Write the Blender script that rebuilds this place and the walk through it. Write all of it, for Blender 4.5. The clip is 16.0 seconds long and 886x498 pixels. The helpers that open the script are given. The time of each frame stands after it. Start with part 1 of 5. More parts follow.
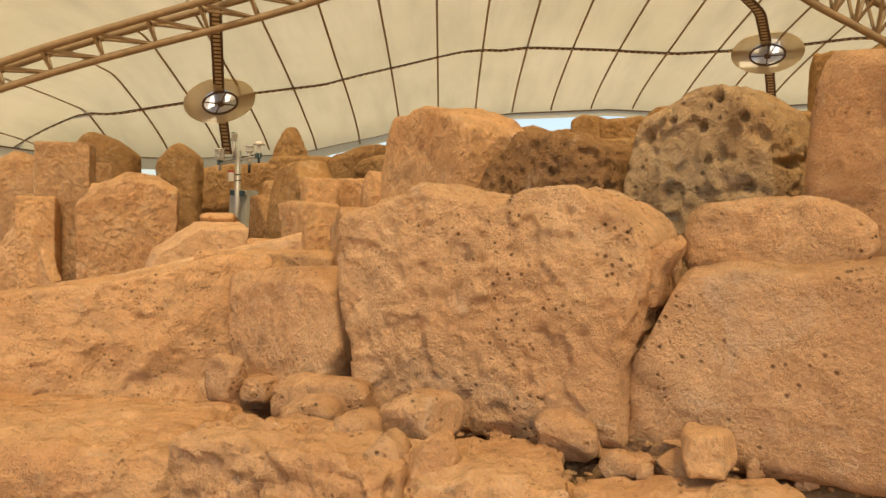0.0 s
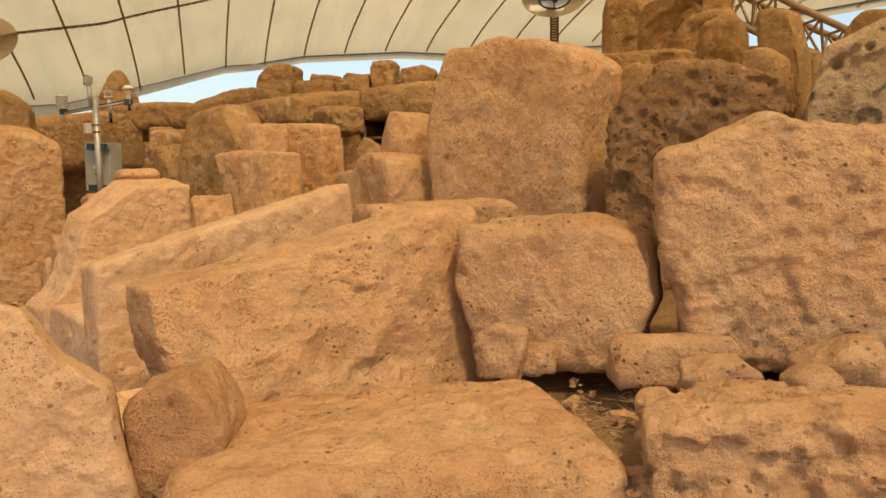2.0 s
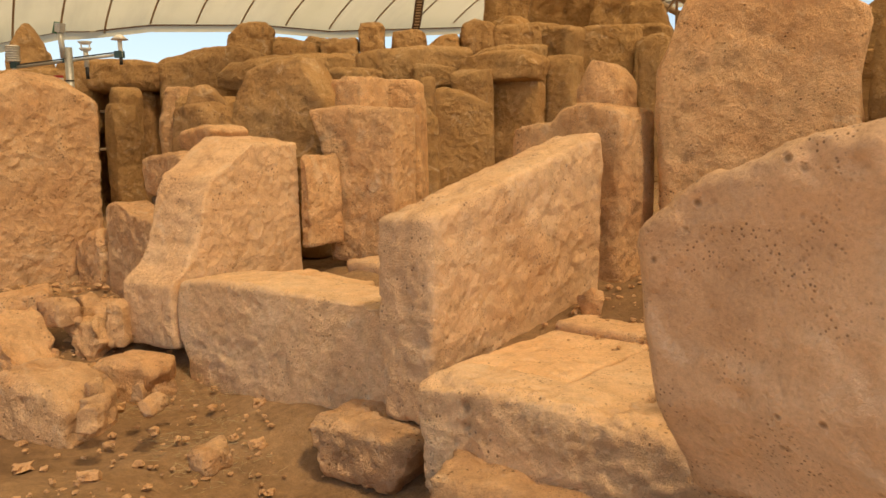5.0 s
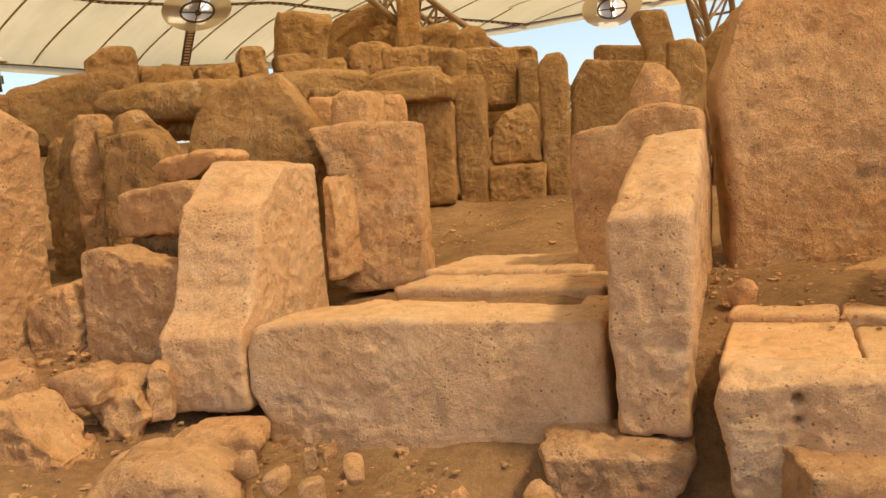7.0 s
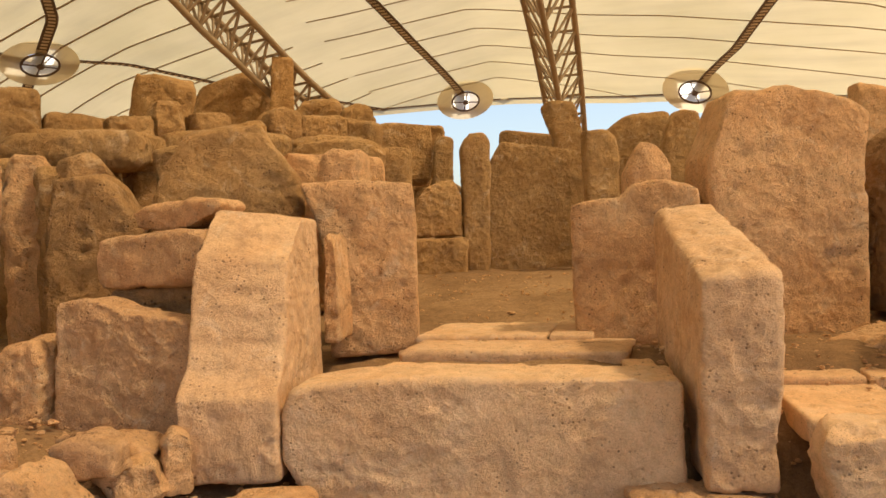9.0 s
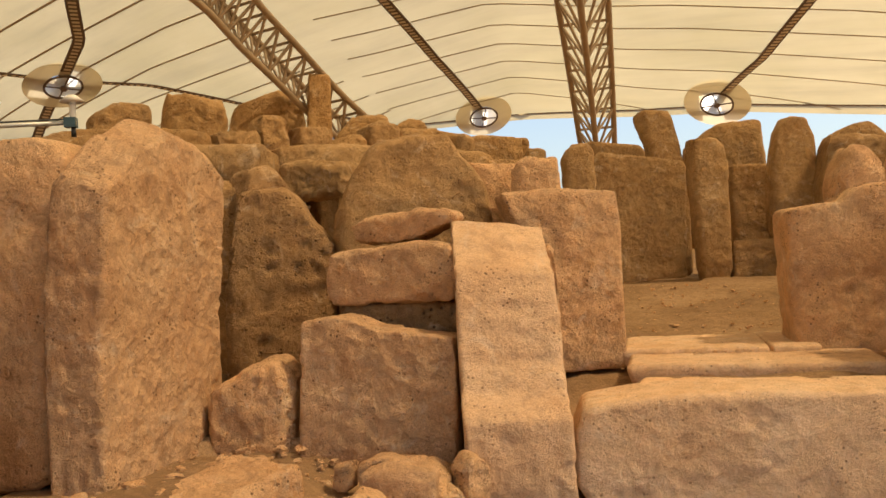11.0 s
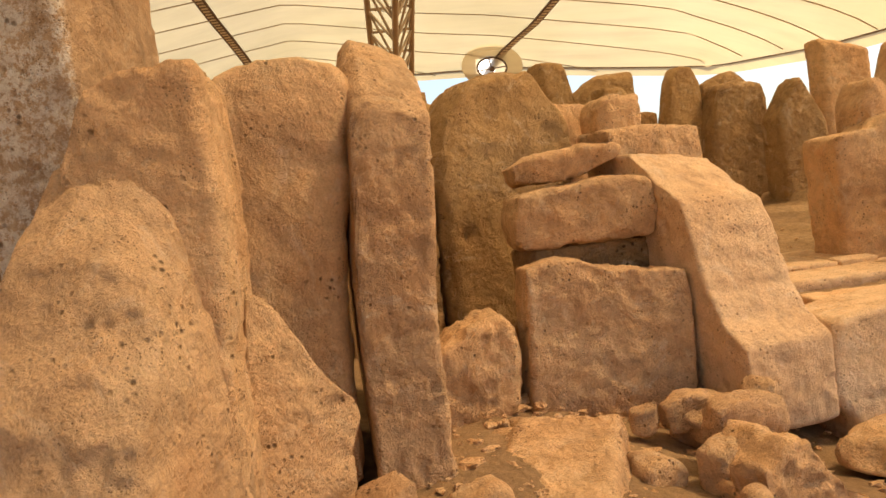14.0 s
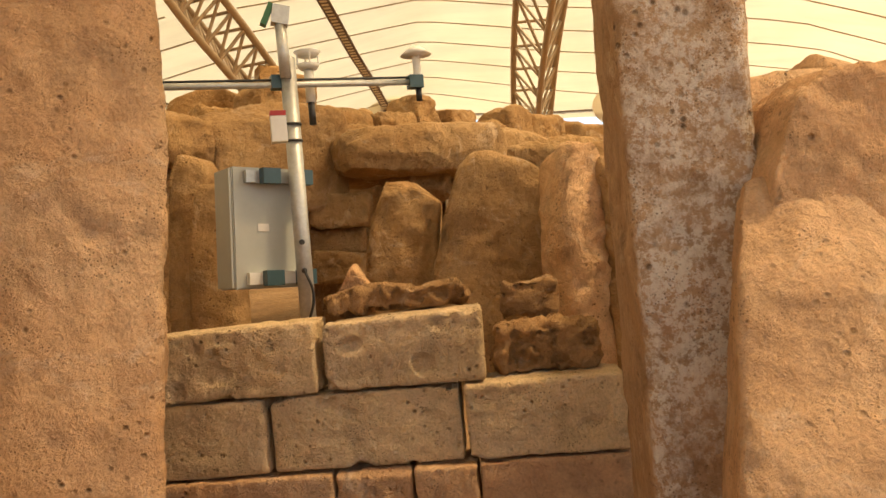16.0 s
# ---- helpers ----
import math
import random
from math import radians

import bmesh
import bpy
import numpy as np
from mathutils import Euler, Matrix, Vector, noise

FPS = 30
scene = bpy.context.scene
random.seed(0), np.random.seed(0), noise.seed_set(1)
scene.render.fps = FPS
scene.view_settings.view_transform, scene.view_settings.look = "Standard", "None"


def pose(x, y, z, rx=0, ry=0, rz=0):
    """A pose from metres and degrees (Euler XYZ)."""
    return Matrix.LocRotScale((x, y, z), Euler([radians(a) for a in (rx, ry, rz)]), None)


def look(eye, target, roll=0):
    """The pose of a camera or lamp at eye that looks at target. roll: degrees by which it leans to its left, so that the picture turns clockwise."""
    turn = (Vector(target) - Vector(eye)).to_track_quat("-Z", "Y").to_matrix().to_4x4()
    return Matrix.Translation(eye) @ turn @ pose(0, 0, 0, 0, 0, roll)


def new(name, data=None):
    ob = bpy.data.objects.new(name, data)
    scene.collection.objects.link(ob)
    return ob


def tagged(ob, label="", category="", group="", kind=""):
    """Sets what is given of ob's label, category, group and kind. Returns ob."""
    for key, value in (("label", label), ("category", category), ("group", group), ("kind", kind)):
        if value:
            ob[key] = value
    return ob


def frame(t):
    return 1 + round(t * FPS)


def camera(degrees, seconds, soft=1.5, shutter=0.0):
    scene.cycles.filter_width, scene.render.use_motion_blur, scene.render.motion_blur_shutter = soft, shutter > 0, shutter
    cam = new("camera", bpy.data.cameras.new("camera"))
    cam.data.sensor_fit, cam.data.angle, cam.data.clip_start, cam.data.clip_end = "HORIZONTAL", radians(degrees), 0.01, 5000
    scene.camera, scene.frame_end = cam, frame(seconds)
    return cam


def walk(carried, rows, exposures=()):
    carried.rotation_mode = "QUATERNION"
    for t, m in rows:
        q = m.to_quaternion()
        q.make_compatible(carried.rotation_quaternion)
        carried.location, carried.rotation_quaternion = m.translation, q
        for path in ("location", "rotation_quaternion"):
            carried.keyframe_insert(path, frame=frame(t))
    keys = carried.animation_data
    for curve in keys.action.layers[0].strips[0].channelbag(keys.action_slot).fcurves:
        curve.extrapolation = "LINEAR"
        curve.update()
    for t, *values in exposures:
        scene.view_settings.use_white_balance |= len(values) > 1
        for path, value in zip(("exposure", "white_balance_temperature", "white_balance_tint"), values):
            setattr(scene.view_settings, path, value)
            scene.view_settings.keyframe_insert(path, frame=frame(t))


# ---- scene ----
cam = camera(59.6, 16.0)
METRES, EYE, TILT, LEAN, TURN = 15.0, 1.6, -1.7, -0.7, 0.0
ROWS = [
    (0.0, 0.0, 0.0, 0.0, -0.0, -0.0, -0.0),
    (0.5, -0.0384, 0.0075, -0.0018, -1.21, -0.67, 0.2),
    (1.0, -0.0747, 0.0183, -0.001, -5.01, -1.53, 0.07),
    (1.5, -0.1083, 0.0358, 0.0, -10.95, -2.57, 1.84),
    (2.0, -0.1393, 0.0512, 0.0034, -17.31, -4.42, 3.19),
    (2.5, -0.1724, 0.0665, 0.0044, -17.83, -5.69, 3.66),
    (3.0, -0.2018, 0.0809, 0.0052, -18.47, -5.52, 3.55),
    (3.5, -0.2296, 0.0924, 0.0053, -19.15, -6.25, 2.93),
    (6.0, -0.3586, 0.211, -0.0023, -39.73, -5.84, 5.76),
    (6.5, -0.3858, 0.2431, -0.0001, -42.94, -5.59, 7.21),
    (7.0, -0.4096, 0.2734, 0.0003, -49.79, -5.23, 6.84),
    (7.5, -0.4258, 0.2963, -0.002, -54.71, -4.18, 5.73),
    (8.0, -0.4404, 0.3141, -0.0039, -58.55, -3.03, 4.33),
    (10.5, -0.4738, 0.4262, 0.0036, -64.0, 1.6, 5.16),
    (11.0, -0.4888, 0.4572, 0.0045, -63.22, 0.92, 5.22),
    (11.5, -0.5006, 0.4879, 0.0045, -63.33, -1.22, 7.64),
    (12.0, -0.5093, 0.5167, 0.0061, -69.14, -3.27, 9.19),
    (12.5, -0.52, 0.5453, 0.0068, -75.85, -5.28, 8.87),
    (13.0, -0.523, 0.5777, 0.0089, -77.75, -5.51, 9.04),
    (13.5, -0.5216, 0.6083, 0.0115, -80.4, -5.38, 9.82),
    (14.0, -0.5203, 0.636, 0.0152, -82.5, -3.68, 9.2),
    (14.5, -0.5167, 0.6639, 0.0189, -80.73, -1.94, 6.66),
    (15.0, -0.5164, 0.6897, 0.0221, -78.92, -1.65, 5.9),
    (15.5, -0.5175, 0.7139, 0.0241, -77.19, -1.07, 6.19),
    (16.0, -0.5165, 0.7406, 0.0269, -75.56, 0.08, 6.85),
]
EXPOSURES = [(t, stops, 7250, 11) for t, stops in ((0.0, 1.22), (3.5, 1.2), (6.0, 1.36), (7.5, 1.42), (10.5, 1.26), (12.0, 1.36), (13.5, 1.5), (14.5, 1.58), (16.0, 1.85))]
walk(cam, [(t, pose(0, 0, EYE, TILT, LEAN, TURN) @ pose(METRES * x, METRES * y, METRES * z, 90 + pitch, roll, yaw)) for t, x, y, z, yaw, pitch, roll in ROWS], EXPOSURES)

# ---- world, sun, exposure ----
sky_world = bpy.data.worlds.new("world")
scene.world = sky_world
sky_world.use_nodes = True
wt = sky_world.node_tree
sky = wt.nodes.new("ShaderNodeTexSky")
sky.sky_type = "NISHITA"
sky.sun_disc = False
SUN_AZ, SUN_EL = 172, 56
sky.sun_elevation = radians(SUN_EL)
sky.sun_rotation = radians(SUN_AZ)
sky.air_density, sky.dust_density = 1.0, 2.5
wt.nodes["Background"].inputs["Strength"].default_value = 0.1
wt.links.new(sky.outputs["Color"], wt.nodes["Background"].inputs["Color"])
sun = new("sun", bpy.data.lights.new("sun", "SUN"))
sun.data.energy, sun.data.angle, sun.data.color = 5.0, radians(6), (1.0, 0.93, 0.82)
sun.matrix_world = look((0, 0, 40), (-math.sin(radians(SUN_AZ)) * math.cos(radians(SUN_EL)), -math.cos(radians(SUN_AZ)) * math.cos(radians(SUN_EL)), 40 - math.sin(radians(SUN_EL))))


# ---- materials ----
def nodes_of(name):
    m = bpy.data.materials.new(name)
    m.use_nodes = True
    return m, m.node_tree, m.node_tree.nodes["Principled BSDF"]


def tex(nt, kind, scale, vec, **kw):
    n = nt.nodes.new(kind)
    n.inputs["Scale"].default_value = scale
    for k, v in kw.items():
        n.inputs[k].default_value = v
    nt.links.new(vec, n.inputs["Vector"])
    return n


def ramp(nt, fac, stops):
    n = nt.nodes.new("ShaderNodeValToRGB")
    els = n.color_ramp.elements
    while len(els) < len(stops):
        els.new(0.5)
    for e, (p, c) in zip(els, stops):
        e.position = p
        e.color = (*c, 1) if len(c) == 3 else c
    nt.links.new(fac, n.inputs["Fac"])
    return n.outputs["Color"]


def mix(nt, fac, a, b, mode="MIX"):
    n = nt.nodes.new("ShaderNodeMix")
    n.data_type, n.blend_type = "RGBA", mode
    for sock, v in ((n.inputs[0], fac), (n.inputs[6], a), (n.inputs[7], b)):
        if isinstance(v, (int, float)):
            sock.default_value = v
        elif isinstance(v, tuple):
            sock.default_value = (*v, 1)
        else:
            nt.links.new(v, sock)
    return n.outputs[2]


def math_node(nt, op, a, b=0.0):
    n = nt.nodes.new("ShaderNodeMath")
    n.operation = op
    for i, v in enumerate((a, b)):
        if isinstance(v, (int, float)):
            n.inputs[i].default_value = v
        else:
            nt.links.new(v, n.inputs[i])
    return n.outputs[0]


def grey(v):
    return (v, v, v)


def shifted(nt):
    """Object coordinates, moved by a random amount per object."""
    co = nt.nodes.new("ShaderNodeTexCoord")
    info = nt.nodes.new("ShaderNodeObjectInfo")
    v = nt.nodes.new("ShaderNodeVectorMath")
    v.operation = "MULTIPLY_ADD"
    c = nt.nodes.new("ShaderNodeCombineXYZ")
    for s in c.inputs:
        nt.links.new(info.outputs["Random"], s)
    nt.links.new(c.outputs[0], v.inputs[0])
    v.inputs[1].default_value = (37.0, 51.0, 23.0)
    nt.links.new(co.outputs["Object"], v.inputs[2])
    return v.outputs[0], info.outputs["Random"]


def limestone(name, low, mid, high, pit=0.5, pit_scale=28.0, stain=0.45, lichen=0.0, bump=0.9):
    m, nt, bsdf = nodes_of(name)
    vec, rnd = shifted(nt)
    big = tex(nt, "ShaderNodeTexNoise", 1.6, vec, Detail=5.0, Roughness=0.6, Distortion=0.6)
    med = tex(nt, "ShaderNodeTexNoise", 9.0, vec, Detail=8.0, Roughness=0.65)
    fine = tex(nt, "ShaderNodeTexNoise", 90.0, vec, Detail=6.0, Roughness=0.7)
    col = ramp(nt, big.outputs["Fac"], [(0.3, low), (0.5, mid), (0.7, high)])
    col = mix(nt, 0.4, col, ramp(nt, med.outputs["Fac"], [(0.3, grey(0.5)), (0.5, grey(1.0)), (0.72, grey(1.3))]), "MULTIPLY")
    col = mix(nt, 0.5, col, ramp(nt, fine.outputs["Fac"], [(0.32, grey(0.7)), (0.5, grey(1.0)), (0.68, grey(1.2))]), "MULTIPLY")
    # pale scars and grey weathering
    scar = tex(nt, "ShaderNodeTexNoise", 3.1, vec, Detail=9.0, Roughness=0.72, Distortion=1.2)
    pale = ramp(nt, scar.outputs["Fac"], [(0.56, grey(0.0)), (0.66, grey(1.0))])
    col = mix(nt, math_node(nt, "MULTIPLY", pale, 0.5), col, (0.7, 0.54, 0.37))
    wea = tex(nt, "ShaderNodeTexNoise", 2.3, vec, Detail=7.0, Roughness=0.7, Distortion=0.8)
    dark = ramp(nt, wea.outputs["Fac"], [(0.36, grey(1.0)), (0.47, grey(0.0))])
    col = mix(nt, math_node(nt, "MULTIPLY", dark, stain), col, (0.2, 0.125, 0.072))
    if lichen:
        li = tex(nt, "ShaderNodeTexNoise", 4.5, vec, Detail=12.0, Roughness=0.8)
        spot = tex(nt, "ShaderNodeTexNoise", 38.0, vec, Detail=6.0, Roughness=0.8)
        f = math_node(nt, "MULTIPLY", ramp(nt, li.outputs["Fac"], [(0.38, grey(0.0)), (0.52, grey(1.0))]), ramp(nt, spot.outputs["Fac"], [(0.44, grey(0.05)), (0.53, grey(1.0))]))
        face = nt.nodes.new("ShaderNodeTexCoord")
        way = nt.nodes.new("ShaderNodeSeparateXYZ")
        nt.links.new(face.outputs["Normal"], way.inputs[0])
        f = math_node(nt, "MULTIPLY", f, ramp(nt, math_node(nt, "MULTIPLY", way.outputs["Y"], -1.0), [(0.3, grey(0.04)), (0.75, grey(1.0))]))
        col = mix(nt, math_node(nt, "MULTIPLY", f, lichen), col, (0.84, 0.79, 0.68))
    # small dark pits
    v1 = tex(nt, "ShaderNodeTexVoronoi", pit_scale, vec)
    gate = tex(nt, "ShaderNodeTexNoise", 5.0, vec, Detail=3.0)
    hole = ramp(nt, v1.outputs["Distance"], [(0.1, grey(1.0)), (0.26, grey(0.0))])
    hole = math_node(nt, "MULTIPLY", hole, ramp(nt, gate.outputs["Fac"], [(0.58 - 0.18 * pit, grey(0.0)), (0.68 - 0.1 * pit, grey(1.0))]))
    col = mix(nt, math_node(nt, "MULTIPLY", hole, 0.75), col, (0.13, 0.075, 0.04))
    v2 = tex(nt, "ShaderNodeTexVoronoi", 95.0, vec)
    gate2 = tex(nt, "ShaderNodeTexNoise", 7.0, vec, Detail=4.0)
    speck = math_node(nt, "MULTIPLY", ramp(nt, v2.outputs["Distance"], [(0.12, grey(1.0)), (0.3, grey(0.0))]), ramp(nt, gate2.outputs["Fac"], [(0.48, grey(0.0)), (0.6, grey(1.0))]))
    col = mix(nt, math_node(nt, "MULTIPLY", speck, 0.75), col, (0.16, 0.09, 0.045))
    tone = ramp(nt, rnd, [(0.0, (0.92, 0.9, 0.9)), (0.5, (1.0, 1.0, 1.0)), (1.0, (1.07, 1.03, 0.97))])
    col = mix(nt, 1.0, col, tone, "MULTIPLY")
    nt.links.new(col, bsdf.inputs["Base Color"])
    bsdf.inputs["Roughness"].default_value = 0.9
    bsdf.inputs["Specular IOR Level"].default_value = 0.2
    rough = tex(nt, "ShaderNodeTexNoise", 22.0, vec, Detail=9.0, Roughness=0.7)
    ridge = tex(nt, "ShaderNodeTexNoise", 6.5, vec, Detail=7.0, Roughness=0.62, Distortion=0.5)
    ridge.noise_type = "RIDGED_MULTIFRACTAL"
    chip = tex(nt, "ShaderNodeTexVoronoi", 11.0, vec)
    chip.feature = "F1"
    worn = tex(nt, "ShaderNodeTexNoise", 2.7, vec, Detail=4.0, Roughness=0.6)
    broken = ramp(nt, worn.outputs["Fac"], [(0.42, grey(0.2)), (0.6, grey(1.0))])
    hack = math_node(nt, "MULTIPLY", broken, math_node(nt, "ADD", math_node(nt, "MULTIPLY", ridge.outputs["Fac"], -0.5), math_node(nt, "MULTIPLY", chip.outputs["Distance"], 0.9)))
    h = math_node(nt, "ADD", math_node(nt, "MULTIPLY", med.outputs["Fac"], 1.4), math_node(nt, "MULTIPLY", rough.outputs["Fac"], 0.7))
    h = math_node(nt, "ADD", h, math_node(nt, "MULTIPLY", fine.outputs["Fac"], 0.27))
    h = math_node(nt, "ADD", h, hack)
    h = math_node(nt, "SUBTRACT", h, math_node(nt, "ADD", math_node(nt, "MULTIPLY", hole, 0.5), math_node(nt, "MULTIPLY", speck, 0.2)))
    b = nt.nodes.new("ShaderNodeBump")
    b.inputs["Strength"].default_value = bump
    b.inputs["Distance"].default_value = 0.045
    nt.links.new(h, b.inputs["Height"])
    nt.links.new(b.outputs["Normal"], bsdf.inputs["Normal"])
    return m


MATS = {
    "lime": limestone("limestone", (0.58, 0.33, 0.165), (0.66, 0.405, 0.215), (0.72, 0.475, 0.27), stain=0.28),
    "pale": limestone("limestone_pale", (0.62, 0.385, 0.21), (0.68, 0.45, 0.26), (0.72, 0.51, 0.32), stain=0.1, bump=0.55),
    # brown stone; on stones labelled shaded, the colour carries their shade
    "dark": limestone("limestone_brown_and_shade", (0.33, 0.185, 0.08), (0.41, 0.24, 0.11), (0.5, 0.31, 0.15), pit=1.0, pit_scale=20.0, stain=0.6, bump=1.0),
    "sponge": limestone("limestone_honeycomb", (0.46, 0.3, 0.16), (0.52, 0.36, 0.2), (0.56, 0.42, 0.26), pit=1.0, pit_scale=16.0, bump=1.0),
    "lichen": limestone("limestone_lichen", (0.4, 0.24, 0.13), (0.48, 0.3, 0.165), (0.54, 0.35, 0.2), stain=0.5, lichen=0.72),
    # darker limestone: some patina, plus the back walls' shade put into the colour
    "far": limestone("limestone_far_shaded", (0.35, 0.2, 0.085), (0.42, 0.255, 0.115), (0.49, 0.315, 0.155), stain=0.4),
    "brick": limestone("limestone_brick", (0.64, 0.46, 0.25), (0.71, 0.52, 0.3), (0.76, 0.57, 0.35), stain=0.06, pit=0.7),
}


def earth_material():
    m, nt, bsdf = nodes_of("earth")
    co = nt.nodes.new("ShaderNodeTexCoord")
    vec = co.outputs["Object"]
    big = tex(nt, "ShaderNodeTexNoise", 0.8, vec, Detail=5.0, Roughness=0.6)
    med = tex(nt, "ShaderNodeTexNoise", 14.0, vec, Detail=8.0, Roughness=0.75)
    fine = tex(nt, "ShaderNodeTexNoise", 120.0, vec, Detail=5.0, Roughness=0.8)
    peb = tex(nt, "ShaderNodeTexVoronoi", 45.0, vec)
    col = ramp(nt, big.outputs["Fac"], [(0.3, (0.21, 0.125, 0.065)), (0.5, (0.3, 0.185, 0.097)), (0.7, (0.4, 0.26, 0.145))])
    col = mix(nt, 0.7, col, ramp(nt, med.outputs["Fac"], [(0.3, grey(0.5)), (0.55, grey(1.0)), (0.75, grey(1.4))]), "MULTIPLY")
    col = mix(nt, 0.6, col, ramp(nt, fine.outputs["Fac"], [(0.3, grey(0.6)), (0.7, grey(1.35))]), "MULTIPLY")
    nt.links.new(col, bsdf.inputs["Base Color"])
    bsdf.inputs["Roughness"].default_value = 0.95
    bsdf.inputs["Specular IOR Level"].default_value = 0.15
    h = math_node(nt, "ADD", med.outputs["Fac"], math_node(nt, "MULTIPLY", fine.outputs["Fac"], 0.32))
    h = math_node(nt, "SUBTRACT", h, math_node(nt, "MULTIPLY", peb.outputs["Distance"], 0.4))
    b = nt.nodes.new("ShaderNodeBump")
    b.inputs["Strength"].default_value, b.inputs["Distance"].default_value = 0.6, 0.03
    nt.links.new(h, b.inputs["Height"])
    nt.links.new(b.outputs["Normal"], bsdf.inputs["Normal"])
    return m


def tent_material(name, tint, opaque, clear=0.0):
    """Woven membrane: scatters light back and lets part of it through, with streaks of dust."""
    m, nt, bsdf = nodes_of(name)
    co = nt.nodes.new("ShaderNodeTexCoord")
    mp = nt.nodes.new("ShaderNodeMapping")
    mp.inputs["Scale"].default_value = (1.0, 0.12, 0.3)
    nt.links.new(co.outputs["Object"], mp.inputs["Vector"])
    streak = tex(nt, "ShaderNodeTexNoise", 1.4, mp.outputs["Vector"], Detail=8.0, Roughness=0.7)
    blot = tex(nt, "ShaderNodeTexNoise", 0.16, co.outputs["Object"], Detail=6.0, Roughness=0.65)
    c = ramp(nt, streak.outputs["Fac"], [(0.3, grey(0.74)), (0.55, grey(1.0))])
    d = ramp(nt, blot.outputs["Fac"], [(0.35, (0.82, 0.82, 0.72)), (0.6, grey(1.0))])
    col = mix(nt, 1.0, mix(nt, 1.0, c, d, "MULTIPLY"), tint, "MULTIPLY")
    tr = nt.nodes.new("ShaderNodeBsdfTranslucent")
    df = nt.nodes.new("ShaderNodeBsdfDiffuse")
    nt.links.new(col, tr.inputs["Color"])
    df.inputs["Color"].default_value = (0.7, 0.62, 0.46, 1)
    sh = nt.nodes.new("ShaderNodeMixShader")
    sh.inputs[0].default_value = opaque
    nt.links.new(tr.outputs[0], sh.inputs[1])
    nt.links.new(df.outputs[0], sh.inputs[2])
    through_part = nt.nodes.new("ShaderNodeBsdfTransparent")
    through_part.inputs["Color"].default_value = (1.0, 0.83, 0.6, 1)
    sh2 = nt.nodes.new("ShaderNodeMixShader")
    sh2.inputs[0].default_value = clear
    nt.links.new(sh.outputs[0], sh2.inputs[1])
    nt.links.new(through_part.outputs[0], sh2.inputs[2])
    nt.links.new(sh2.outputs[0], nt.nodes["Material Output"].inputs["Surface"])
    nt.nodes.remove(bsdf)
    return m


def plain(name, colour, rough=0.5, metal=0.0, var=0.15, scale=12.0):
    m, nt, bsdf = nodes_of(name)
    vec, rnd = shifted(nt)
    n = tex(nt, "ShaderNodeTexNoise", scale, vec, Detail=6.0, Roughness=0.7)
    nt.links.new(mix(nt, 1.0, colour, ramp(nt, n.outputs["Fac"], [(0.3, grey(1 - var)), (0.7, grey(1 + var))]), "MULTIPLY"), bsdf.inputs["Base Color"])
    bsdf.inputs["Roughness"].default_value, bsdf.inputs["Metallic"].default_value = rough, metal
    return m


EARTH = earth_material()
TENT = tent_material("tent_membrane", (0.3, 0.243, 0.135), 0.35, 0.19)
CLEAR = tent_material("tent_clear_disc", (0.97, 0.97, 0.95), 0.0)
HALO = tent_material("tent_double_layer", (0.5, 0.45, 0.34), 0.45)
SEAM = plain("tent_seam", (0.3, 0.235, 0.15), 0.8)
LACE = plain("tent_lacing", (0.55, 0.48, 0.36), 0.8)
BELT = plain("tent_belt", (0.1, 0.065, 0.045), 0.7)
STEEL_TENT = plain("steel_paint", (0.3, 0.22, 0.14), 0.5, 0.0, 0.2, 3.0)
GALV = plain("galvanised_pipe", (0.5, 0.5, 0.47), 0.45, 0.6, 0.15, 30.0)
BOXGREY = plain("box_grey", (0.42, 0.43, 0.38), 0.5, 0.0, 0.08, 4.0)
WHITE = plain("white_plastic", (0.7, 0.68, 0.62), 0.45, 0.0, 0.08)
BLACK = plain("black_rubber", (0.02, 0.02, 0.02), 0.5)
TEAL = plain("teal_clamp", (0.03, 0.07, 0.08), 0.4)
RED = plain("red_label", (0.4, 0.03, 0.03), 0.5)
GREEN = plain("green_plate", (0.03, 0.12, 0.05), 0.5)
LEAF = plain("shrub_leaf", (0.06, 0.1, 0.03), 0.7, 0.0, 0.5, 3.0)
BARK = plain("shrub_bark", (0.12, 0.08, 0.05), 0.9)
STRAW = plain("dry_straw", (0.36, 0.27, 0.14), 0.9)
SEA = plain("far_land", (0.25, 0.22, 0.14), 0.9, 0.0, 0.3, 0.05)


# ---- geometry helpers ----
def mesh_object(name, verts, faces, material, parent=None, label="", smooth=True):
    me = bpy.data.meshes.new(name)
    me.from_pydata([tuple(v) for v in verts], [], [tuple(f) for f in faces])
    me.materials.append(material)
    if smooth:
        me.polygons.foreach_set("use_smooth", [True] * len(me.polygons))
    me.update()
    ob = new(name, me)
    if parent:
        ob.parent = parent
    if label:
        ob["label"] = label
    return ob


def part(name, bm, material, parent, label="", smooth=False):
    me = bpy.data.meshes.new(name)
    bm.to_mesh(me)
    bm.free()
    me.materials.append(material)
    if smooth:
        me.polygons.foreach_set("use_smooth", [True] * len(me.polygons))
    ob = new(name, me)
    if parent:
        ob.parent = parent
    if label:
        ob["label"] = label
    return ob


def smooth_step(a, b, t):
    t = np.clip((t - a) / (b - a), 0, 1)
    return t * t * (3 - 2 * t)


